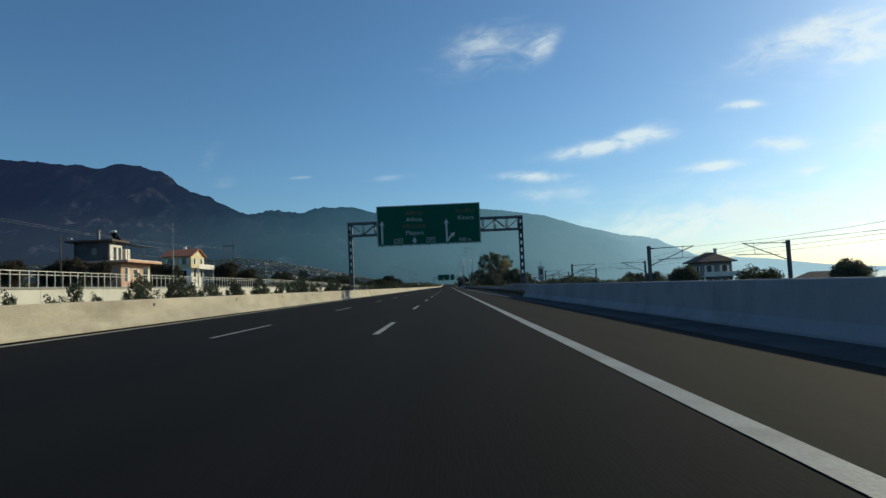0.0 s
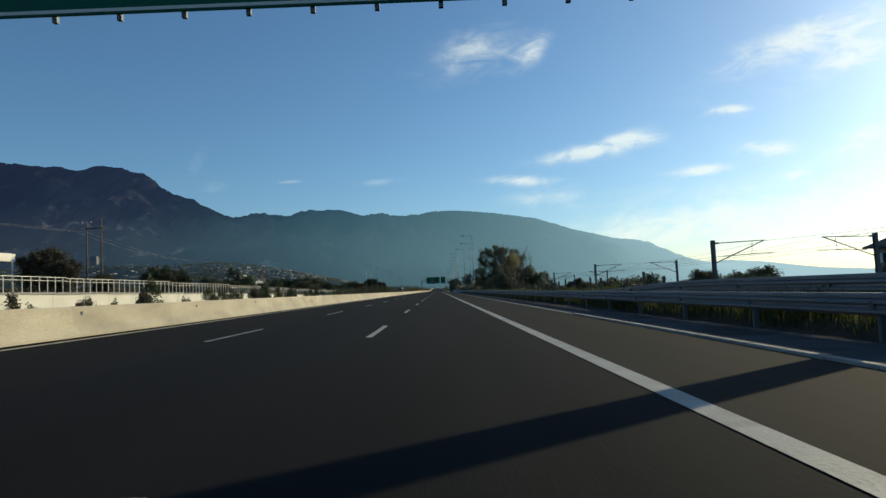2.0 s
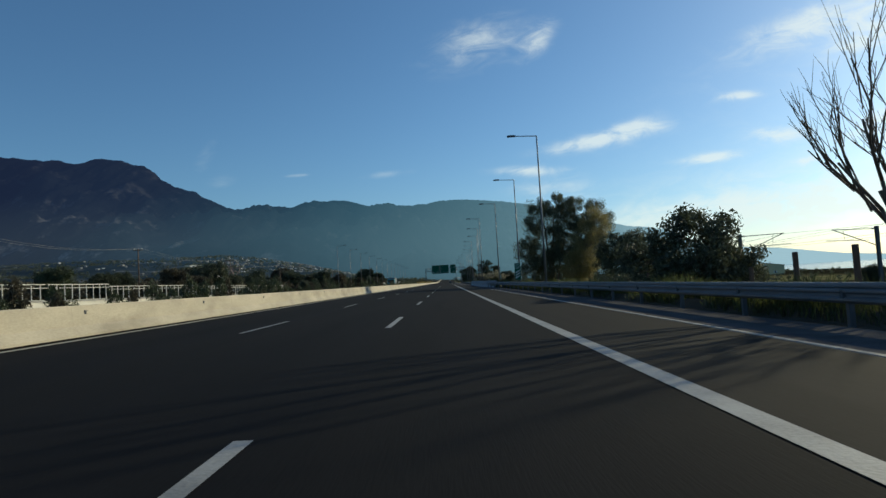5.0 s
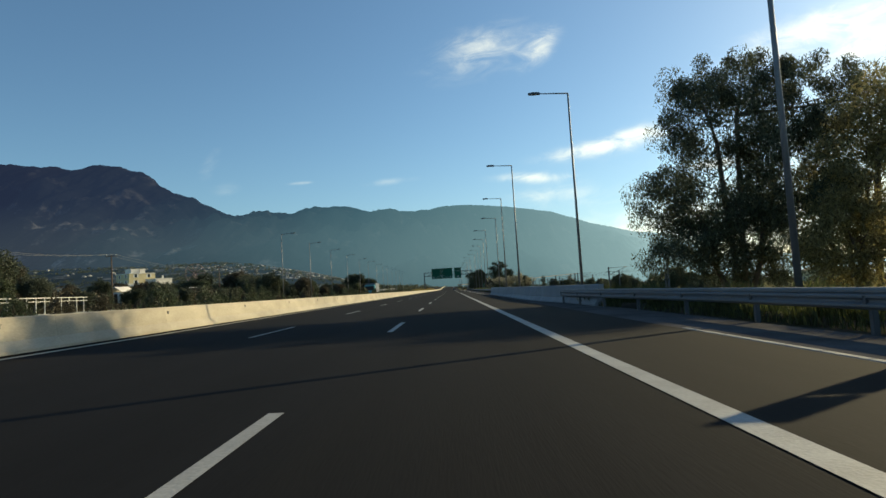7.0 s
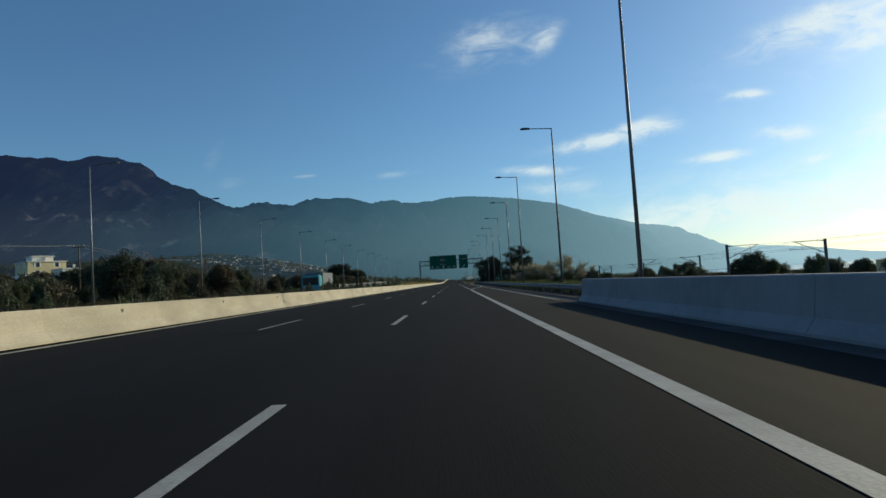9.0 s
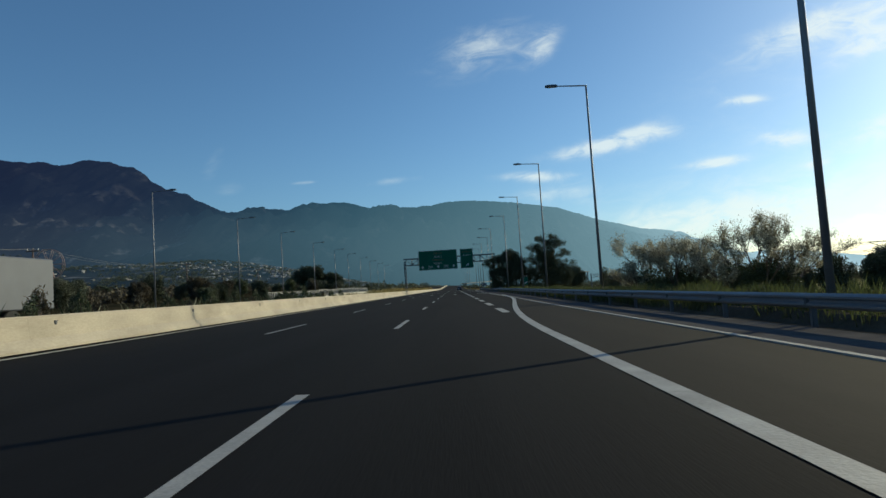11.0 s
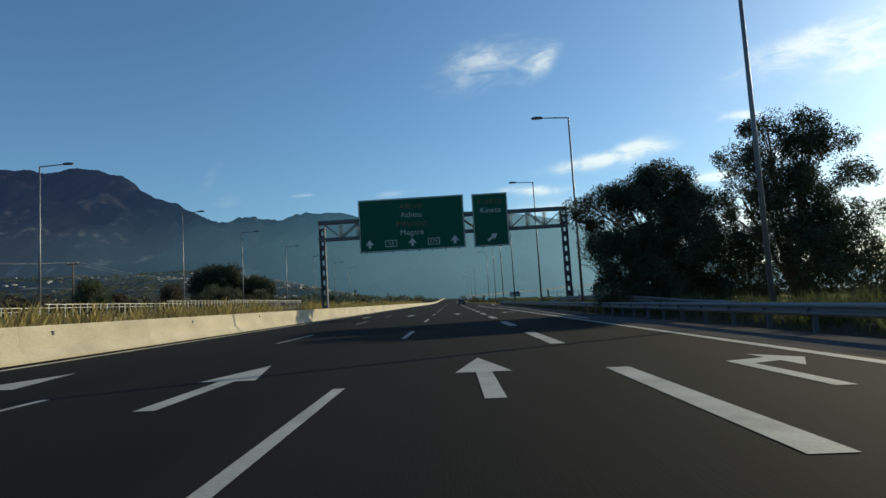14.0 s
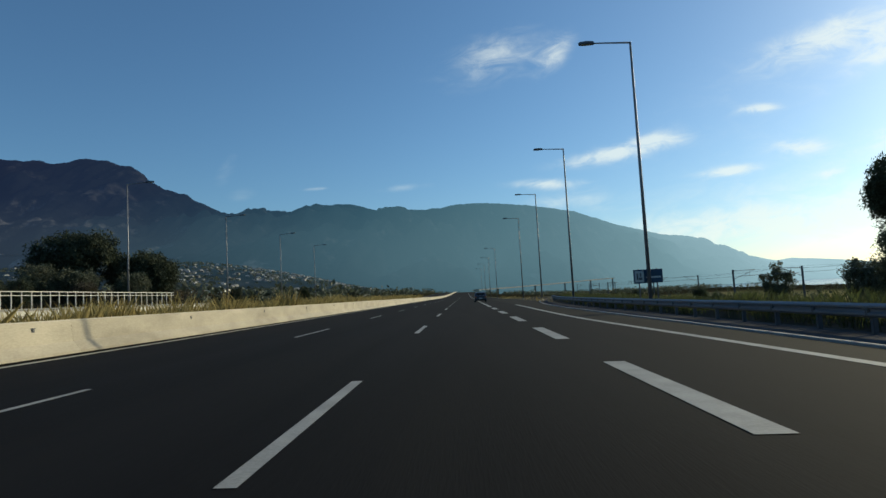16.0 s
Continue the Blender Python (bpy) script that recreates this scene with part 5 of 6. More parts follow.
# Earth banks added to keep the low sun off the gutter under the rail.
for y0, y1 in ((54, 226), (303, 560)):
    bank = sweep([(0.33, -0.3), (0.33, -0.05), (0.46, 0.02), (0.60, 0.14), (0.75, 0.21), (2.2, 0.21), (3.4, 0.0), (3.4, -0.5)], [(rail_x(y), y, road_z(rail_x(y), y)) for y in range(y0, y1, 4)])
    tagged(part("bank", bank, SOIL), "low earth bank added behind the crash barrier to shade the gutter", "bank", kind="structure")
grass_field("green_grass", "green grass tufts under the crash barrier", lambda r: clumpy(r, 7.7, 10.4, 52, 249, verge_z), 110000, 0.38, GRASS, 81)
grass_field("green_grass", "green grass tufts under the crash barrier", lambda r: clumpy(r, 7.75, 11.2, 296, 562, verge_z), 150000, 0.34, GRASS, 82)
grass_field("dry_grass", "dry straw-coloured grass on the seaward field", lambda r: (lambda x, y: (x, y, ground_z(x, y)))(r.uniform(9, 45), r.uniform(380, 640)), 26000, 0.42, DRYGRASS, 83)
grass_field("dry_grass", "tall dry grass in the central reserve", lambda r: clumpy(r, -14.3, -10.9, 405, 620, lambda x, y: road_z(x, y) + 0.18), 26000, 0.50, WEEDS, 84)
grass_field("dry_grass", "tall brownish weeds along the central reserve", lambda r: clumpy(r, -14.3, -11.0, 436, 640, lambda x, y: road_z(x, y) + 0.18), 120000, 0.66, WEEDS, 86)
grass_field("weeds", "low green weeds in the central reserve", lambda r: clumpy(r, -14.3, -10.9, 200, 620, lambda x, y: road_z(x, y) + 0.18), 36000, 0.48, LEAF_OLEANDER, 85)

for k in range(34):
    y = 120 + k * 3.4 + seeds.uniform(-1, 1)
    s = seeds.uniform(0.3, 0.52)
    copy_thing(kinds[seeds.choice((0, 2, 3, 3))], pose(17.2 + seeds.uniform(-0.8, 1.2), y, ground_z(17, y) - 0.2, 0, 0, seeds.uniform(0, 360)) @ Matrix.Diagonal((s * 1.2, s * 1.2, s, 1)))

for x, y, s in ((14.6, 73, 0.62), (15.0, 69, 0.70), (14.4, 65.5, 0.6), (16.5, 62, 0.72), (18.5, 118, 0.72), (20.5, 122, 0.8), (22.5, 128, 0.66), (19.0, 136, 0.6), (24.0, 146, 0.8)):
    copy_thing(kinds[0], pose(x, y, ground_z(x, y) - 0.2, 0, 0, x * 31) @ Matrix.Diagonal((s * 1.15, s * 1.15, s, 1)))

# ------------------------------------------------------------------ railway beyond the verge
RAIL_Z = lambda y: ground_z(24, y) + 0.25
RAIL_X = lambda y: 16.07 + 0.0618 * y          # the landward masts; the line draws away from the road
bed = sweep([(-5.5, -0.6), (-4.6, 0.0), (4.6, 0.0), (5.5, -0.6)], [(RAIL_X(y) + 6.6, y, RAIL_Z(y) - 0.02) for y in range(-60, 860, 20)])
tagged(part("railway_bed", bed, BALLAST), "stony railway bed beside the motorway", "railway", kind="structure")
track = thing("railway_track", (0, 0, 0), "double railway track on the ballast bed", "railway", kind="structure")
for x in (3.7, 5.13, 8.1, 9.53):
    part("rail", sweep([(-0.035, 0), (0.035, 0), (0.035, 0.16), (-0.035, 0.16)], [(RAIL_X(y) + x, y, RAIL_Z(y)) for y in range(-60, 860, 20)]), DARKSTEEL, track)


def catenary(x, y, side):
    """A railway mast with a cantilever that holds the contact wire."""
    z = RAIL_Z(y)
    h = 7.0
    c = thing("catenary_mast", (x, y, z), "steel railway catenary mast with a cantilever arm", "railway mast", "catenary masts along the railway")
    part("mast", boxes((-0.14, 0.14, -0.15, -0.12, -0.4, h), (-0.14, 0.14, 0.12, 0.15, -0.4, h), (-0.03, 0.03, -0.12, 0.12, -0.4, h)), DARKSTEEL, c)
    s = side
    part("arm", rods(((0.1 * s, 0, h - 0.25), (4.4 * s, 0, h - 0.15), 0.04), ((0.1 * s, 0, h - 1.9), (4.2 * s, 0, h - 0.2), 0.045), ((0.8 * s, 0, h - 1.35), (5.0 * s, 0, h - 1.2), 0.03), ((3.3 * s, 0, h - 0.2), (3.2 * s, 0, h - 1.25), 0.02), n=6), DARKSTEEL, c)
    part("insulator", rods(((0.15 * s, 0, h - 0.25), (0.5 * s, 0, h - 0.24), 0.08), n=8), PLASTER_G, c)
    return c


MASTS = (-42, 8.5, 58.5, 110.5, 159.5, 211.4, 261, 310, 357, 407, 456, 505, 553.5, 604, 667, 745, 800, 850)
for y in MASTS:
    catenary(RAIL_X(y), y, 1)
    catenary(RAIL_X(y) + 13.2, y - 0.5, -1)
wires = thing("catenary_wires", (0, 0, 0), "thin overhead railway wires between the masts", "cable", kind="structure")
for x, dz in ((4.5, -0.2), (4.4, -1.3), (8.7, -1.3), (8.8, -0.2), (13.3, 0.1)):
    path = []
    for ya, yb in zip(MASTS, MASTS[1:]):
        for q in range(6):
            y = ya + (yb - ya) * q / 6
            sag = 0.0 if dz < -1 else -0.5 * math.sin(math.pi * q / 6)
            path.append((RAIL_X(y) + x, y, RAIL_Z(y) + 7.0 + dz + sag))
    part("wire", sweep([(-0.009, 0), (0, 0.011), (0.009, 0), (0, -0.011)], path), DARKSTEEL, wires)
for k, y in enumerate(np.arange(100.8, 198, 3.85)):
    f = thing("fence_post", (15.0, y, ground_z(15, y)), "dark weathered post of the railway boundary fence", "fence post", "railway boundary fence posts")
    part("shaft", rounded(boxes((-0.09, 0.09, -0.09, 0.09, -0.3, 3.8 + 0.4 * math.sin(k * 1.7))), 0.02, 1), WOODDARK, f)

# ------------------------------------------------------------------ houses


def house(name, at, w, d, h, wall, roof, label, turn=0.0, storeys=2, gable=True, roof_h=1.6, balcony=True, ground_wall=None, hip=False):
    """Walls with real openings' frames, shutters, a pitched roof with eaves, and a balcony on the front (towards -y)."""
    b = thing(name, at, label, "house", turn=turn)
    sh = h / storeys
    for s in range(storeys):
        part("wall", boxes((-w / 2, w / 2, -d / 2, d / 2, s * sh - (4.0 if s == 0 else 0), (s + 1) * sh)), ground_wall if s == 0 and ground_wall else wall, b)
        for side in (-1, 1):
            for k in range(2):
                x = (-0.25 + 0.5 * k) * w
                y = side * d / 2
                z = s * sh + 0.9
                win = part("window", boxes((x - 0.5, x + 0.5, y - 0.03, y + 0.03, z, z + 1.3)), GLASSDARK, b)
                part("frame", boxes((x - 0.56, x - 0.5, y - 0.05, y + 0.05, z - 0.06, z + 1.36), (x + 0.5, x + 0.56, y - 0.05, y + 0.05, z - 0.06, z + 1.36), (x - 0.5, x + 0.5, y - 0.05, y + 0.05, z + 1.3, z + 1.36)), SHUTTER, win)
                part("shutter", boxes((x - 0.98, x - 0.56, y - 0.07, y + 0.07, z - 0.02, z + 1.32)), SHUTTER, win)
                part("shutter", boxes((x + 0.56, x + 0.98, y - 0.07, y + 0.07, z - 0.02, z + 1.32)), SHUTTER, win)
        for k in range(2):
            y = (-0.25 + 0.5 * k) * d
            for side in (-1, 1):
                x = side * w / 2
                z = s * sh + 0.9
                win = part("window", boxes((x - 0.03, x + 0.03, y - 0.5, y + 0.5, z, z + 1.3)), GLASSDARK, b)
                part("shutter", boxes((x - 0.07, x + 0.07, y - 0.98, y - 0.52, z - 0.02, z + 1.32)), SHUTTER, win)
                part("shutter", boxes((x - 0.07, x + 0.07, y + 0.52, y + 0.98, z - 0.02, z + 1.32)), SHUTTER, win)
    bm = bmesh.new()
    e, t = 0.5, 0.16
    if gable:
        lo = [(-w / 2 - e, h - 0.1), (0, h + roof_h), (w / 2 + e, h - 0.1)]
        for (xa, za), (xb, zb) in zip(lo, lo[1:]):
            v = [bm.verts.new(q) for q in ((xa, -d / 2 - e, za), (xb, -d / 2 - e, zb), (xb, d / 2 + e, zb), (xa, d / 2 + e, za), (xa, -d / 2 - e, za + t), (xb, -d / 2 - e, zb + t), (xb, d / 2 + e, zb + t), (xa, d / 2 + e, za + t))]
            for f in ((3, 2, 1, 0), (4, 5, 6, 7), (0, 1, 5, 4), (1, 2, 6, 5), (2, 3, 7, 6), (3, 0, 4, 7)):
                bm.faces.new([v[i] for i in f])
        g = bmesh.new()
        for y in (-d / 2 + 0.01, d / 2 - 0.01):
            g.faces.new([g.verts.new(q) for q in ((-w / 2, y, h), (w / 2, y, h), (0, y, h + roof_h))])
        part("gable", g, wall, b)
        part("window", boxes((-0.35, 0.35, -d / 2 - 0.03, -d / 2 + 0.03, h + 0.25, h + 0.95)), SHUTTER, b)
    elif hip:
        base = [(-w / 2 - 0.9, -d / 2 - 0.9), (w / 2 + 0.9, -d / 2 - 0.9), (w / 2 + 0.9, d / 2 + 0.9), (-w / 2 - 0.9, d / 2 + 0.9)]
        v0 = [bm.verts.new((x, y, h - 0.05)) for x, y in base]
        v1 = [bm.verts.new((x, y, h + 0.15)) for x, y in base]
        top = [bm.verts.new((-w * 0.12, 0, h + roof_h)), bm.verts.new((w * 0.12, 0, h + roof_h))]
        bm.faces.new(v0[::-1])
        for i in range(4):
            bm.faces.new((v0[i], v0[(i + 1) % 4], v1[(i + 1) % 4], v1[i]))
        bm.faces.new((v1[0], v1[1], top[1], top[0])), bm.faces.new((v1[2], v1[3], top[0], top[1])), bm.faces.new((v1[1], v1[2], top[1])), bm.faces.new((v1[3], v1[0], top[0]))
    else:
        box(bm, -w / 2 - 0.25, w / 2 + 0.25, -d / 2 - 0.25, d / 2 + 0.25, h, h + 0.25)
    part("roof", bm, roof, b)
    if balcony:
        bal = part("balcony", boxes((-w / 2 - 0.2, w / 2 + 1.6, -d / 2 - 1.7, -d / 2, sh - 0.16, sh), (w / 2, w / 2 + 1.6, -d / 2, d / 2, sh - 0.16, sh)), PLASTER_W, b, "white balcony slab")
        part("parapet", boxes((-w / 2 - 0.2, w / 2 + 1.6, -d / 2 - 1.72, -d / 2 - 1.6, sh, sh + 0.85), (w / 2 + 1.5, w / 2 + 1.62, -d / 2 - 1.6, d / 2, sh, sh + 0.85)), PLASTER_W, bal)
        part("pillar", rods(((-w / 2, -d / 2 - 1.5, -0.8), (-w / 2, -d / 2 - 1.5, sh - 0.16), 0.14), ((w / 2 + 1.3, -d / 2 - 1.5, -0.8), (w / 2 + 1.3, -d / 2 - 1.5, sh - 0.16), 0.14)), PLASTER_W, bal)
    chim = boxes((w * 0.22, w * 0.22 + 0.5, 0.3, 0.8, h, h + roof_h + 0.7), (w * 0.22 - 0.08, w * 0.22 + 0.58, 0.22, 0.88, h + roof_h + 0.7, h + roof_h + 0.82))
    part("chimney", chim, PLASTER_W, b)
    return b


house("yellow_house", (-58.0, 132.5, 4.6), 7.0, 6.0, 5.3, PLASTER_Y, TILES, "yellow two-storey house with a tiled gable roof and white balcony", 90, ground_wall=PLASTER_W)


def pink_house(at):
    """A two-storey house: pink ground floor, set-back upper floor with a dark flat roof, and a terrace under a light steel pergola."""
    h = thing("pink_house", at, "house with a pink ground floor, shaded upper storey and open terrace", "house")
    part("wall", boxes((-8, 0, 0, 9, -4.5, -0.35)), PLASTER_P, h, "pink ground floor wall")
    # The wall's shaded look comes from its dark base colour.
    part("wall", boxes((-8, -2.6, 1.2, 5.0, 0, 3.1)), PLASTER_SHADE, h, "upper wall coloured dark as in shade")
    part("wall", boxes((-2.6, -2.45, 1.4, 4.9, 0.0, 3.0)), PLASTER_W, h, "white plastered front of the upper floor")
    part("wall", boxes((-4.4, -2.9, 6.8, 8.2, 0.0, 2.3), (-4.4, -4.0, 5.0, 6.8, 0.0, 2.5)), PLASTER_W, h, "white terrace wall")
    part("roof", rounded(boxes((-9, -1.5, 0.3, 5.5, 3.1, 3.4)), 0.03, 1), WOODDARK, h, "dark flat roof with wide eaves")
    slab = part("balcony", rounded(boxes((-8.2, 1.7, -1.2, 9.8, -0.35, 0.0)), 0.03, 1), PLASTER_P, h, "pinkish terrace slab")
    part("parapet", boxes((1.55, 1.68, -1.1, 3.0, 0.0, 0.12), (1.55, 1.68, 3.0, 9.7, 0.0, 0.10)), PLASTER_W, slab)
    part("railing", rods(*[((1.6, y, 0), (1.6, y, 0.9), 0.018) for y in np.arange(-1.0, 9.7, 0.42)], ((1.6, -1.0, 0.9), (1.6, 9.6, 0.9), 0.025), n=5), DARKSTEEL, slab, "thin dark terrace railing")
    perg = part("pergola", rods(((1.4, -0.9, 2.45), (1.4, 9.4, 2.45), 0.05), n=6), DARKSTEEL, h, "thin dark steel pergola")
    part("beam", rods(((-2.4, -0.9, 2.75), (-2.4, 9.4, 2.75), 0.05), n=6), DARKSTEEL, perg)
    for y in np.arange(-0.8, 9.4, 1.25):
        part("rafter", rods(((1.4, y, 2.45), (-2.4, y, 2.75), 0.035), n=6), DARKSTEEL, perg)
    for y in (-0.7, 4.2, 9.2):
        part("post", rods(((1.4, y, 0), (1.4, y, 2.45), 0.05), n=8), DARKSTEEL, perg)
    for y, z, w, t in ((1.0, -3.2, 0.9, 2.1), (3.6, -2.6, 1.2, 1.3), (6.6, -3.2, 1.6, 2.2)):
        win = part("window", boxes((-0.03, 0.03, y, y + w, z, z + t)), GLASSDARK, h)
        part("frame", boxes((-0.02, 0.07, y - 0.1, y, z, z + t), (-0.02, 0.07, y + w, y + w + 0.1, z, z + t), (-0.02, 0.07, y - 0.1, y + w + 0.1, z + t, z + t + 0.1)), SHUTTER, win)
        part("shutter", boxes((0.0, 0.06, y + w + 0.1, y + w + 0.55, z, z + t)), SHUTTER, win)
    for y in (2.4, 3.8):
        part("window", boxes((-2.46, -2.41, y, y + 0.8, 0.3, 2.3)), GLASSDARK, h)
    part("window", boxes((-5.2, -4.4, 1.17, 1.22, 1.1, 2.2)), GLASSDARK, h)
    part("chimney", boxes((-5.8, -5.4, 3.5, 3.9, 3.4, 5.1), (-5.9, -5.3, 3.4, 4.0, 5.1, 5.25)), PLASTER_G, h)
    return h


pink_house((-50.0, 92.0, 7.15))
heater = thing("solar_water_heater", (-53.2, 95.6, 10.55), "white solar water tank above a slanting dark panel on the roof", "water heater")
part("tank", rods(((-0.5, 0, 1.5), (0.5, 0, 1.5), 0.2), n=14), PLASTER_W, heater, "white tank")
part("panel", sweep([(-0.55, 1.30), (-0.55, 1.36), (0.55, 1.36), (0.55, 1.30)], [(0, 0.1, 0.0), (0, 1.9, -1.25)]), GLASSDARK, heater, "slanting dark panel")
part("frame", rods(((-0.5, 0, 0), (-0.5, 0, 1.5), 0.03), ((0.5, 0, 0), (0.5, 0, 1.5), 0.03), ((-0.5, 1.8, 0), (-0.5, 0, 1.4), 0.03), ((0.5, 1.8, 0), (0.5, 0, 1.4), 0.03), n=6), STEEL, heater)
village_lamp = thing("street_lamp", (-54.8, 85.0, ground_z(-54.8, 85)), "dark village lamp post with a small white lamp head", "street lamp")
part("pole", rods(((0, 0, -0.4), (0, 0, 7.6), 0.12, 0.08), n=10), WOODDARK, village_lamp)
part("arm", rods(((0, 0, 6.9), (1.1, 0, 7.05), 0.03), n=6), STEEL, village_lamp)
part("lamp_head", rounded(boxes((0.9, 1.65, -0.14, 0.14, 6.98, 7.12)), 0.04, 2), PLASTER_W, village_lamp, "small white lamp head")
villa = house("villa", (56.4, 130, -2.1), 6.4, 7, 5.8, PLASTER_G, WOODDARK, "grey villa with a wide overhanging hipped roof and veranda", 0, gable=False, hip=True, roof_h=2.2, balcony=True)
house("small_house", (74, 118, -4.0), 8, 8, 3.4, PLASTER_G, WOODDARK, "low house with a shallow dark roof behind the railway", 10, storeys=1, balcony=False, roof_h=1.3)
block = house("white_block", (-130.0, 461.0, 7.6), 11.5, 10.5, 7.4, PLASTER_Y, PLASTER_W, "cream and white three-storey building with stepped flat roofs", -38, storeys=3, gable=False, roof_h=0.8)
part("penthouse", boxes((-2.8, 2.4, -3.0, 2.8, 7.25, 9.3), (-3.1, 2.7, -3.3, 3.1, 9.3, 9.5)), PLASTER_W, block)
house("white_house", (-119.0, 458, 7.2), 7.5, 7, 5.0, PLASTER_W, PLASTER_W, "low white house beside the taller white building", -34, storeys=1, gable=False, roof_h=0.6, balcony=False)
house("far_house", (-92, 700, 3.4), 12, 8, 4.2, PLASTER_W, PLASTER_W, "low white farm building beside the plain", 4, storeys=1, gable=False, roof_h=0.6, balcony=False)
for x, y, w in ((-54.4, 394, 2.6), (-68.0, 372, 3.2), (-150.0, 470, 4.5), (-60.0, 322, 3.0)):
    shed = thing("shed", (x, y, ground_z(x, y)), "small white shed among the dark trees", "shed", "small sheds inland", turn=-20)
    part("wall", boxes((-w / 2, w / 2, -w * 0.4, w * 0.4, -0.4, w * 0.7)), PLASTER_W, shed)
    part("roof", sweep([(-w * 0.58, w * 0.68), (0, w * 0.98), (w * 0.58, w * 0.68), (w * 0.58, w * 0.72), (0, w * 1.03), (-w * 0.58, w * 0.72)], [(0, -w * 0.5, 0), (0, w * 0.5, 0)]), PLASTER_W, shed)
    part("door", boxes((-0.4, 0.4, -w * 0.4 - 0.03, -w * 0.4 + 0.02, 0, min(1.9, w * 0.6))), WOODDARK, shed)
for x, y, r in ((46, 118, 3), (65, 124, 1.7), (42, 140, 2.2), (68, 130, 1.6), (80, 126, 1.4), (38, 112, 2.0), (34, 66, 2.4), (60, 90, 2.8), (45, 152, 2.4), (56, 165, 2.8), (40, 185, 2.2), (62, 200, 3)):
    copy_thing(kinds[0 if r > 2.5 else 3], pose(x, y, ground_z(x, y) - 0.3, 0, 0, x * 37) @ Matrix.Diagonal((r / 2.8, r / 2.8, r / 2.9, 1)))
for x, y, top, r in ((61.7, 432, 2.6, 3.3), (57.5, 434, 0.9, 2.4), (88.5, 460, 3.0, 4.0), (93.5, 463, 4.3, 4.4), (98, 463, 2.2, 3.6), (84.3, 409, 1.2, 2.9), (47, 352, 1.6, 1.3), (78, 470, 0.8, 3.4), (105, 470, 0.6, 4.0), (70, 455, 0.4, 3.0),
                     (37, 300, 0.9, 2.4), (34, 296, 0.2, 2.0), (41, 303, 0.3, 2.2), (120, 452, 0.3, 4.0), (128, 448, 0.6, 4.2), (54, 446, 1.6, 2.2), (66, 478, 1.2, 2.6), (63, 579, 3.0, 3.6), (70, 581, 2.2, 3.2), (77, 578, 1.2, 3.0), (78.5, 499, 1.9, 2.6), (84.5, 499, 2.3, 3.0)):
    z = ground_z(x, y)
    bush = copy_thing(kinds[(0, 1, 3)[int(x) % 3]], pose(x, y, z - 0.2, 0, 0, x * 53) @ Matrix.Diagonal((r / 3.3, r / 3.3, (top - z + 0.2) / 5.9, 1)))
    tagged(bush, "dark rounded tree beyond the railway", "tree", "trees beyond the railway")
house("farm_building", (209, 552, -6.6), 23, 12, 5.8, PLASTER_Y, WOODDARK, "long low plastered farm building with a shallow roof beyond the railway", -8, storeys=1, roof_h=1.7, balcony=False)
for k in range(16):
    y = seeds.uniform(250, 760)
    x = seeds.uniform(34, 80) + (y - 250) * 0.05
    s = seeds.uniform(0.35, 0.8)
    copy_thing(kinds[seeds.choice((0, 0, 3, 1))], pose(x, y, ground_z(x, y) - 0.2, 0, 0, seeds.uniform(0, 360)) @ Matrix.Diagonal((s * 1.2, s * 1.2, s, 1)))

# ------------------------------------------------------------------ power line inland


def utility_pole(x, y, h, double=False):
    z = ground_z(x, y)
    u = thing("utility_pole", (x, y, z), "dark wooden %s power pole with a crossarm" % ("twin" if double else "single"), "power pole", "power poles inland")
    part("pole", rods(((0, 0, -0.5), (0, 0, h), 0.17, 0.11)), WOODDARK, u)
    if double:
        part("pole", rods(((2.6, 0, -0.5), (2.6, 0, h + 0.6), 0.17, 0.11)), WOODDARK, u)
        part("crossarm", boxes((-0.3, 2.9, -0.08, 0.08, h - 1.3, h - 1.1)), WOODDARK, u)
        part("transformer", rounded(boxes((0.7, 1.9, -0.4, 0.4, h - 7.8, h - 6.3)), 0.06, 2), PLASTER_G, u, "grey transformer box")
    else:
        part("crossarm", boxes((-1.0, 1.0, -0.06, 0.06, h - 0.35, h - 0.2)), WOODDARK, u)
    for dx in (-0.8, 0.0, 0.8):
        part("insulator", rods(((dx, 0, h - 0.2), (dx, 0, h + 0.08), 0.05)), PLASTER_W, u)
    return u


POLES = [(-60, 219, 9), (-60, 269, 9), (-60, 319, 8.8), (-60, 369, 8.6), (-60, 419, 8.4), (-60, 469, 8.2), (-60, 519, 8.0), (-62, 580, 8)]
utility_pole(-63, 170, 13.4, True)
for x, y, h in POLES:
    utility_pole(x, y, h)
cables = thing("power_cables", (0, 0, 0), "slack pale power cables between the inland poles", "cable", kind="structure")
chain = [(-65, 60, 11)] + [(-64, 170, 11.6)] + POLES
for dx in (-0.8, 0.8):
    path = []
    for (xa, ya, ha), (xb, yb, hb) in zip(chain, chain[1:]):
        for q in range(8):
            f = q / 8
            path.append((xa + (xb - xa) * f + dx, ya + (yb - ya) * f, (ground_z(xa, ya) + ha) * (1 - f) + (ground_z(xb, yb) + hb) * f - 1.3 * math.sin(math.pi * f)))
    part("cable", sweep([(-0.016, 0), (0, 0.016), (0.016, 0), (0, -0.016)], path), PLASTER_G, cables)

# ------------------------------------------------------------------ town on the slopes, groves on the plain


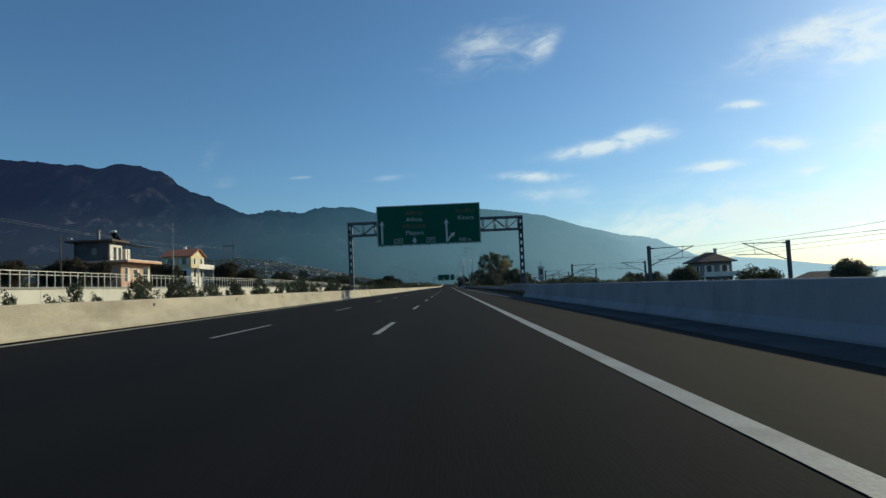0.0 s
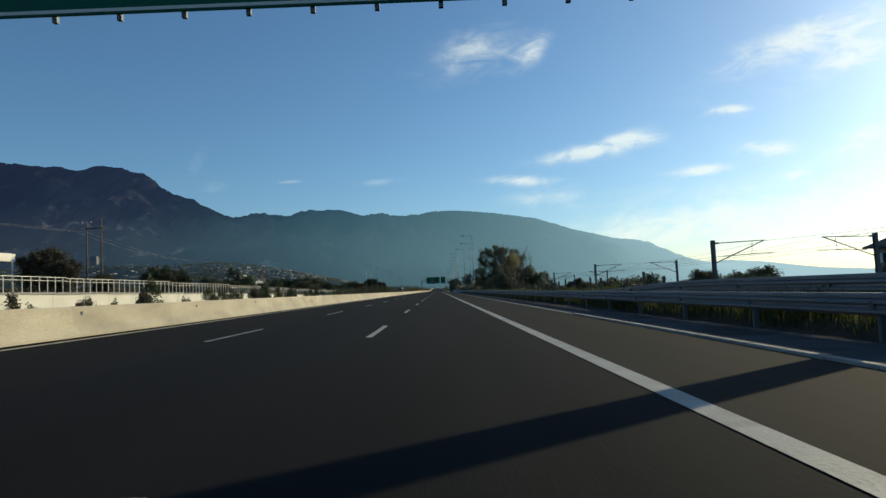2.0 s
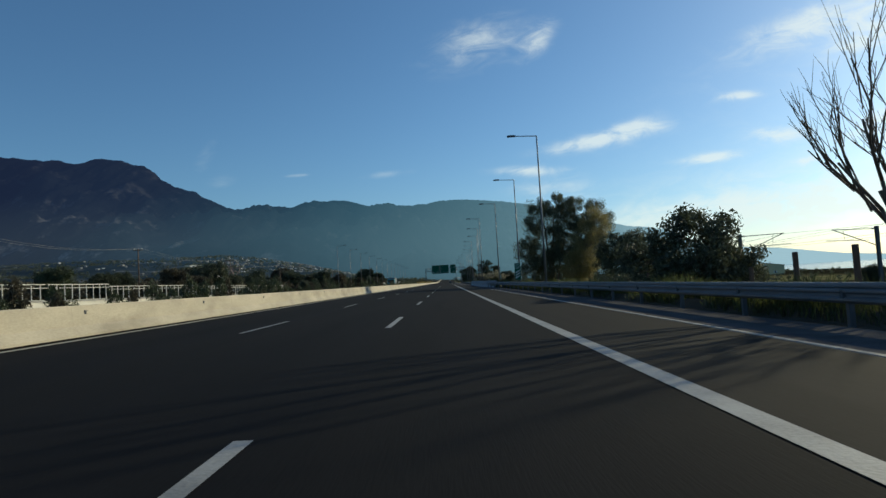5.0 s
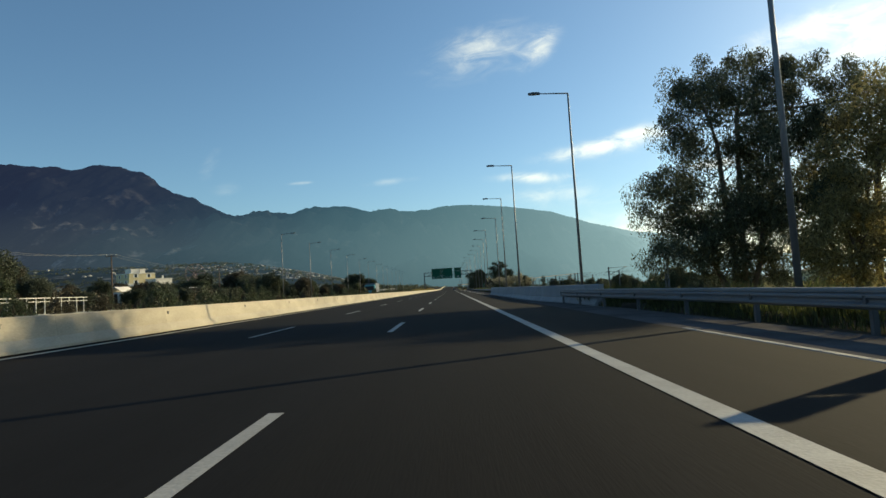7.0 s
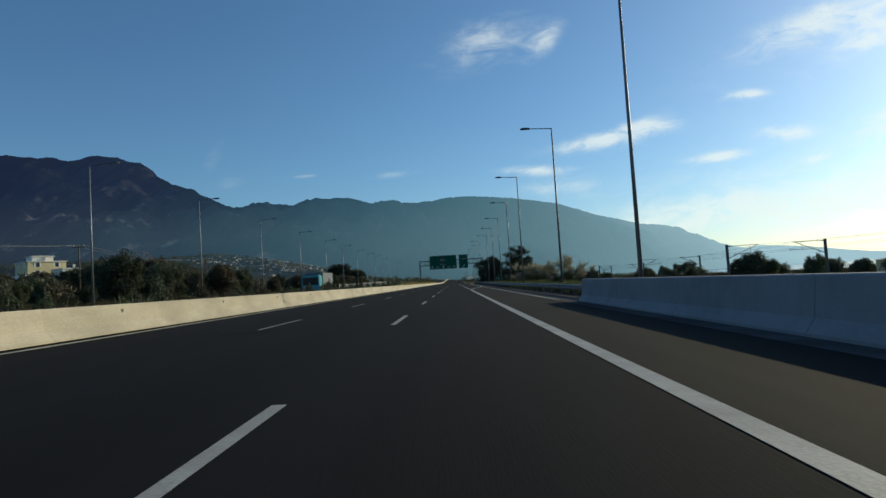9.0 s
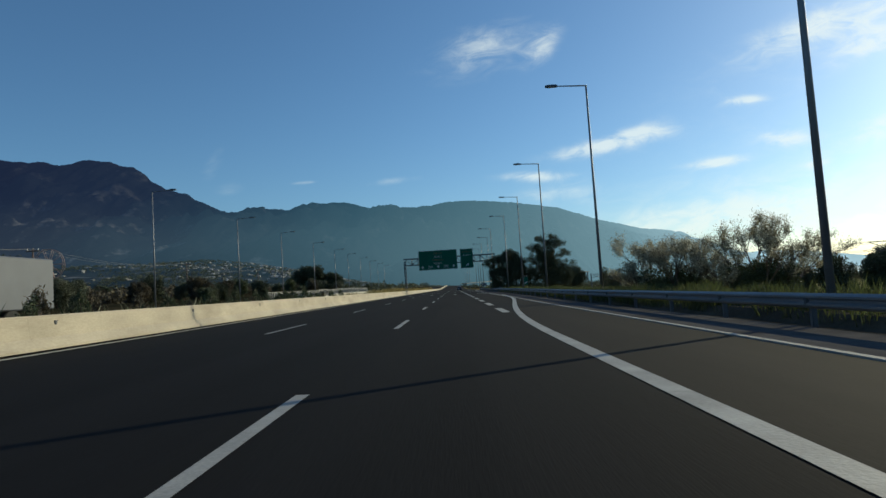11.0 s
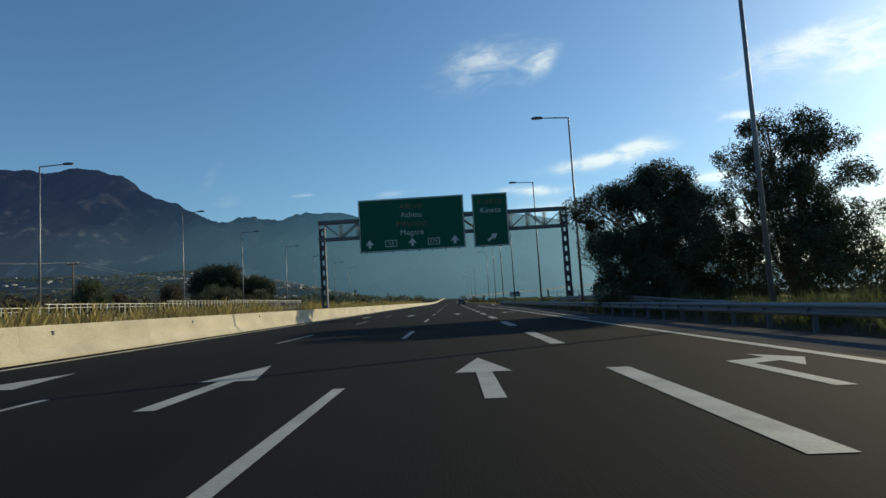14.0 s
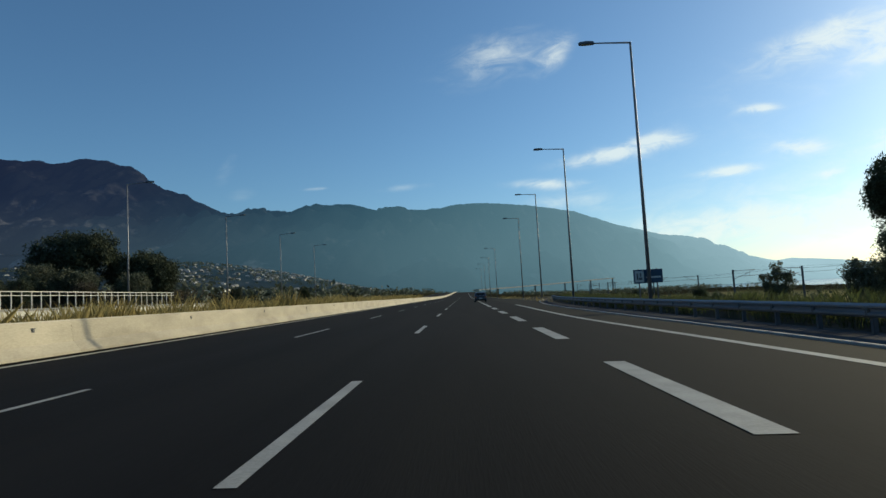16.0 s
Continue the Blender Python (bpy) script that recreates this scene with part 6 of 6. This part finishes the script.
def town():
    rng = np.random.default_rng(5)
    verts, faces = [], []
    n = 0
    while n < 480:
        y = 1150 + 930 * rng.random() ** 0.75
        x = (rng.normal(-0.19, 0.08) if rng.random() < 0.7 else rng.uniform(-0.7, -0.04)) * y
        if x > -70 or noise.noise(Vector((x * 0.006, y * 0.005, 7))) < rng.uniform(-0.35, 0.5):
            continue
        w, d, h = rng.uniform(2.5, 7.5), rng.uniform(4, 8), rng.uniform(1.4, 3.0)
        z = max(ground_z(x, y), foothill_z(x, y)) - 0.6
        a = rng.uniform(-0.4, 0.4)
        c, s = math.cos(a), math.sin(a)
        k = len(verts)
        for zz in (0, h):
            for u, v in ((-1, -1), (1, -1), (1, 1), (-1, 1)):
                verts.append((x + u * w / 2 * c - v * d / 2 * s, y + u * w / 2 * s + v * d / 2 * c, z + zz))
        r = rng.uniform(0.3, 1.3)
        for u in (-1, 1):
            verts.append((x + u * w / 2 * c, y + u * w / 2 * s, z + h + r))
        faces += [(k, k + 1, k + 5, k + 4), (k + 1, k + 2, k + 6, k + 5), (k + 2, k + 3, k + 7, k + 6), (k + 3, k, k + 4, k + 7), (k + 4, k + 5, k + 9, k + 8), (k + 6, k + 7, k + 8, k + 9), (k + 5, k + 6, k + 9), (k + 7, k + 4, k + 8)]
        n += 1
    me = bpy.data.meshes.new("town")
    me.from_pydata(verts, [], faces)
    return tagged(part("town", me, TOWNWALL), "hundreds of pale houses scattered at the mountain's foot", "town", kind="stuff")


town()


def groves():
    """Low dark tree clumps all over the far plain, each a ragged tuft of leaf faces."""
    rng = np.random.default_rng(8)
    centres, spread = [], []
    while len(centres) < 6000:
        y = 560 + 1450 * rng.random() ** 1.15
        x = rng.uniform(-0.95, 0.5) * y
        if -36 < x - bend(y) < (400 if y < 1100 else 14) or x > 330 or noise.noise(Vector((x * 0.006, y * 0.004, 2))) < rng.uniform(-0.5, 0.3):
            continue
        r = rng.uniform(1.4, 3.2) * (1 + y / 2500)
        centres.append((x, y, max(ground_z(x, y), foothill_z(x, y) if x < -20 else -30.0) + r * 0.5))
        spread.append(r)
    me = leaf_mesh("groves", centres, np.array(spread), 190000, 0.75, rng, 0.6, 0.0)
    return tagged(part("groves", me, LEAF_OLIVE), "dark olive groves and scrub covering the far plain", "trees", kind="stuff")


groves()


def woods():
    """Scrubby woods between the houses behind the opposite carriageway."""
    rng = np.random.default_rng(18)
    centres, spread = [], []
    while len(centres) < 2500:
        y, x = rng.uniform(235, 640), -58 - 240 * rng.random() ** 1.6
        if noise.noise(Vector((x * 0.02, y * 0.015, 4))) < rng.uniform(-0.7, 0.2) or (-142 < x < -108 and 425 < y < 478):
            continue
        r = rng.uniform(1.0, 2.3)
        centres.append((x, y, ground_z(x, y) + r * 0.5))
        spread.append(r)
    me = leaf_mesh("woods", centres, np.array(spread), 190000, 0.36, rng, 0.55, 0.0)
    return tagged(part("woods", me, LEAF_BROWN), "brownish scrub and low trees covering the inland slope", "trees", kind="stuff")


woods()


def coast_scrub():
    """Low bushes in a broken line towards the shore."""
    rng = np.random.default_rng(28)
    centres, spread = [], []
    while len(centres) < 900:
        y, x = rng.uniform(250, 1500), rng.uniform(90, 325)
        if noise.noise(Vector((x * 0.02, y * 0.012, 6))) < rng.uniform(-0.4, 0.4):
            continue
        r = rng.uniform(0.6, 1.5)
        centres.append((x, y, ground_z(x, y) + r * 0.5))
        spread.append(r)
    me = leaf_mesh("coast_scrub", centres, np.array(spread), 45000, 0.3, rng, 0.55, 0.0)
    return tagged(part("coast_scrub", me, LEAF_OLIVE), "low dark bushes in the fields towards the shore", "bushes", kind="stuff")


coast_scrub()

# far viaduct on the slope beyond the crest
viaduct = thing("far_viaduct", (0, 0, 0), "pale concrete viaduct climbing the far slope", "viaduct", kind="structure")
deck = [(20, 1480, 8.0), (60, 1540, 9.0), (140, 1668, 12.0), (215, 1770, 15.0), (290, 1868, 19.0), (360, 1950, 22.0)]
part("deck", sweep([(-6, -0.7), (-6, 0.9), (6, 0.9), (6, -0.7)], deck), KERB, viaduct)
for x, y, z in deck:
    part("pier", boxes((x - 1.4, x + 1.4, y - 1.4, y + 1.4, -8, z - 0.7)), KERB, viaduct)

# ------------------------------------------------------------------ fairground wheel
wheel = thing("fairground_wheel", (-137.3, 536.6, ground_z(-137.3, 536.6)), "small faded reddish fairground wheel above the dark trees", "ferris wheel")
rim = bmesh.new()
R, C = 5.3, 17.7 - ground_z(-137.3, 536.6)
for dy in (-0.5, 0.5):
    for i in range(20):
        a, b = 2 * math.pi * i / 20, 2 * math.pi * (i + 1) / 20
        rod(rim, (R * math.cos(a), dy, C + R * math.sin(a)), (R * math.cos(b), dy, C + R * math.sin(b)), 0.08, n=5)
part("rim", rim, WHEELPAINT, wheel)
sp = bmesh.new()
for i in range(10):
    a = 2 * math.pi * i / 10
    for dy in (-0.5, 0.5):
        rod(sp, (0, dy, C), (R * math.cos(a), dy, C + R * math.sin(a)), 0.08, n=5)
part("spokes", sp, WHEELPAINT, wheel, "pinkish spokes")
part("stand", rods(((-3.6, -0.9, 0), (0, -0.7, C), 0.18), ((3.6, -0.9, 0), (0, -0.7, C), 0.18), ((-3.6, 0.9, 0), (0, 0.7, C), 0.18), ((3.6, 0.9, 0), (0, 0.7, C), 0.18)), WHEELPAINT, wheel)

# ------------------------------------------------------------------ vehicles


def car(name, at, paint, label, turn=0.0, length=4.2, width=1.72, height=1.48):
    """A small car: lofted body, glazed cabin, wheels, lamps."""
    c = thing(name, at, label, "car", turn=turn)
    L, W, H = length / 2, width / 2, height
    outline = [(-L, 0.42), (-L, 0.80), (-L * 0.93, 0.92), (-L * 0.80, 0.95), (-L * 0.55, H - 0.06), (-L * 0.3, H), (L * 0.12, H), (L * 0.30, H - 0.07), (L * 0.58, 0.95), (L * 0.9, 0.82), (L, 0.66), (L, 0.36), (L * 0.9, 0.22), (-L * 0.9, 0.22)]
    bm = bmesh.new()
    rows = []
    for f in (-1, -0.86, 0.86, 1):
        rows.append([bm.verts.new((f * W * (0.82 if z > 1.0 else 1.0) * (1 if abs(f) < 1 else 1.0), y * (0.97 if abs(f) == 1 else 1), z - (0.03 if abs(f) == 1 else 0))) for y, z in outline])
    for a, b in zip(rows, rows[1:]):
        for j in range(len(outline)):
            bm.faces.new((a[j], a[(j + 1) % len(outline)], b[(j + 1) % len(outline)], b[j]))
    bm.faces.new(rows[0]), bm.faces.new(rows[-1][::-1])
    bmesh.ops.recalc_face_normals(bm, faces=bm.faces[:])
    part("body", bm, paint, c)
    part("rear_window", boxes((-W * 0.62, W * 0.62, -L * 0.74, -L * 0.70, 1.02, H - 0.16)), GLASSDARK, c)
    part("side_windows", boxes((-W * 0.84, -W * 0.80, -L * 0.5, L * 0.3, 1.0, H - 0.14), (W * 0.80, W * 0.84, -L * 0.5, L * 0.3, 1.0, H - 0.14)), GLASSDARK, c)
    part("tail_lamp", boxes((-W * 0.95, -W * 0.7, -L - 0.01, -L + 0.03, 0.66, 0.86)), TILES, c, "red tail lamp")
    part("tail_lamp", boxes((W * 0.7, W * 0.95, -L - 0.01, -L + 0.03, 0.66, 0.86)), TILES, c, "red tail lamp")
    part("plate_bar", boxes((-0.26, 0.26, -L - 0.012, -L, 0.52, 0.63)), SIGNWHITE, c)
    for x in (-W + 0.1, W - 0.1):
        for y in (-L * 0.62, L * 0.62):
            wh = part("wheel", rods(((x - 0.1, y, 0.31), (x + 0.1, y, 0.31), 0.31), n=16), RUBBER, c)
            part("rim", rods(((x - 0.11, y, 0.31), (x + 0.11, y, 0.31), 0.19), n=12), STEEL, wh)
    return c


car("car", (2.3, 572, road_z(2, 572)), CARDARK, "small dark car driving ahead on the motorway")
car("car", (-20.5, 82.5, 0.34), CARSILVER, "silver car on the opposite carriageway", 180)
truck = thing("truck", (-18.5, 352, 0.34), "dark box truck with a teal cab on the opposite carriageway", "truck")
part("cargo_box", rounded(boxes((-1.2, 1.2, 1.2, 7.6, 0.95, 3.1)), 0.05, 1), TRUCKBOX, truck)
cab = part("cab", rounded(boxes((-1.15, 1.15, -1.0, 1.0, 0.45, 2.75)), 0.12, 2), TEAL, truck, "teal driver's cab")
part("windscreen", rounded(boxes((-1.0, 1.0, -1.03, -0.98, 1.5, 2.45)), 0.01, 1), GLASSDARK, cab)
part("bumper", boxes((-1.15, 1.15, -1.12, -1.0, 0.4, 0.75)), SIGNWHITE, cab)
for x in (-1.0, 1.0):
    for y in (-0.2, 5.2, 6.6):
        part("wheel", rods(((x - 0.14, y, 0.48), (x + 0.14, y, 0.48), 0.48), n=14), RUBBER, truck)
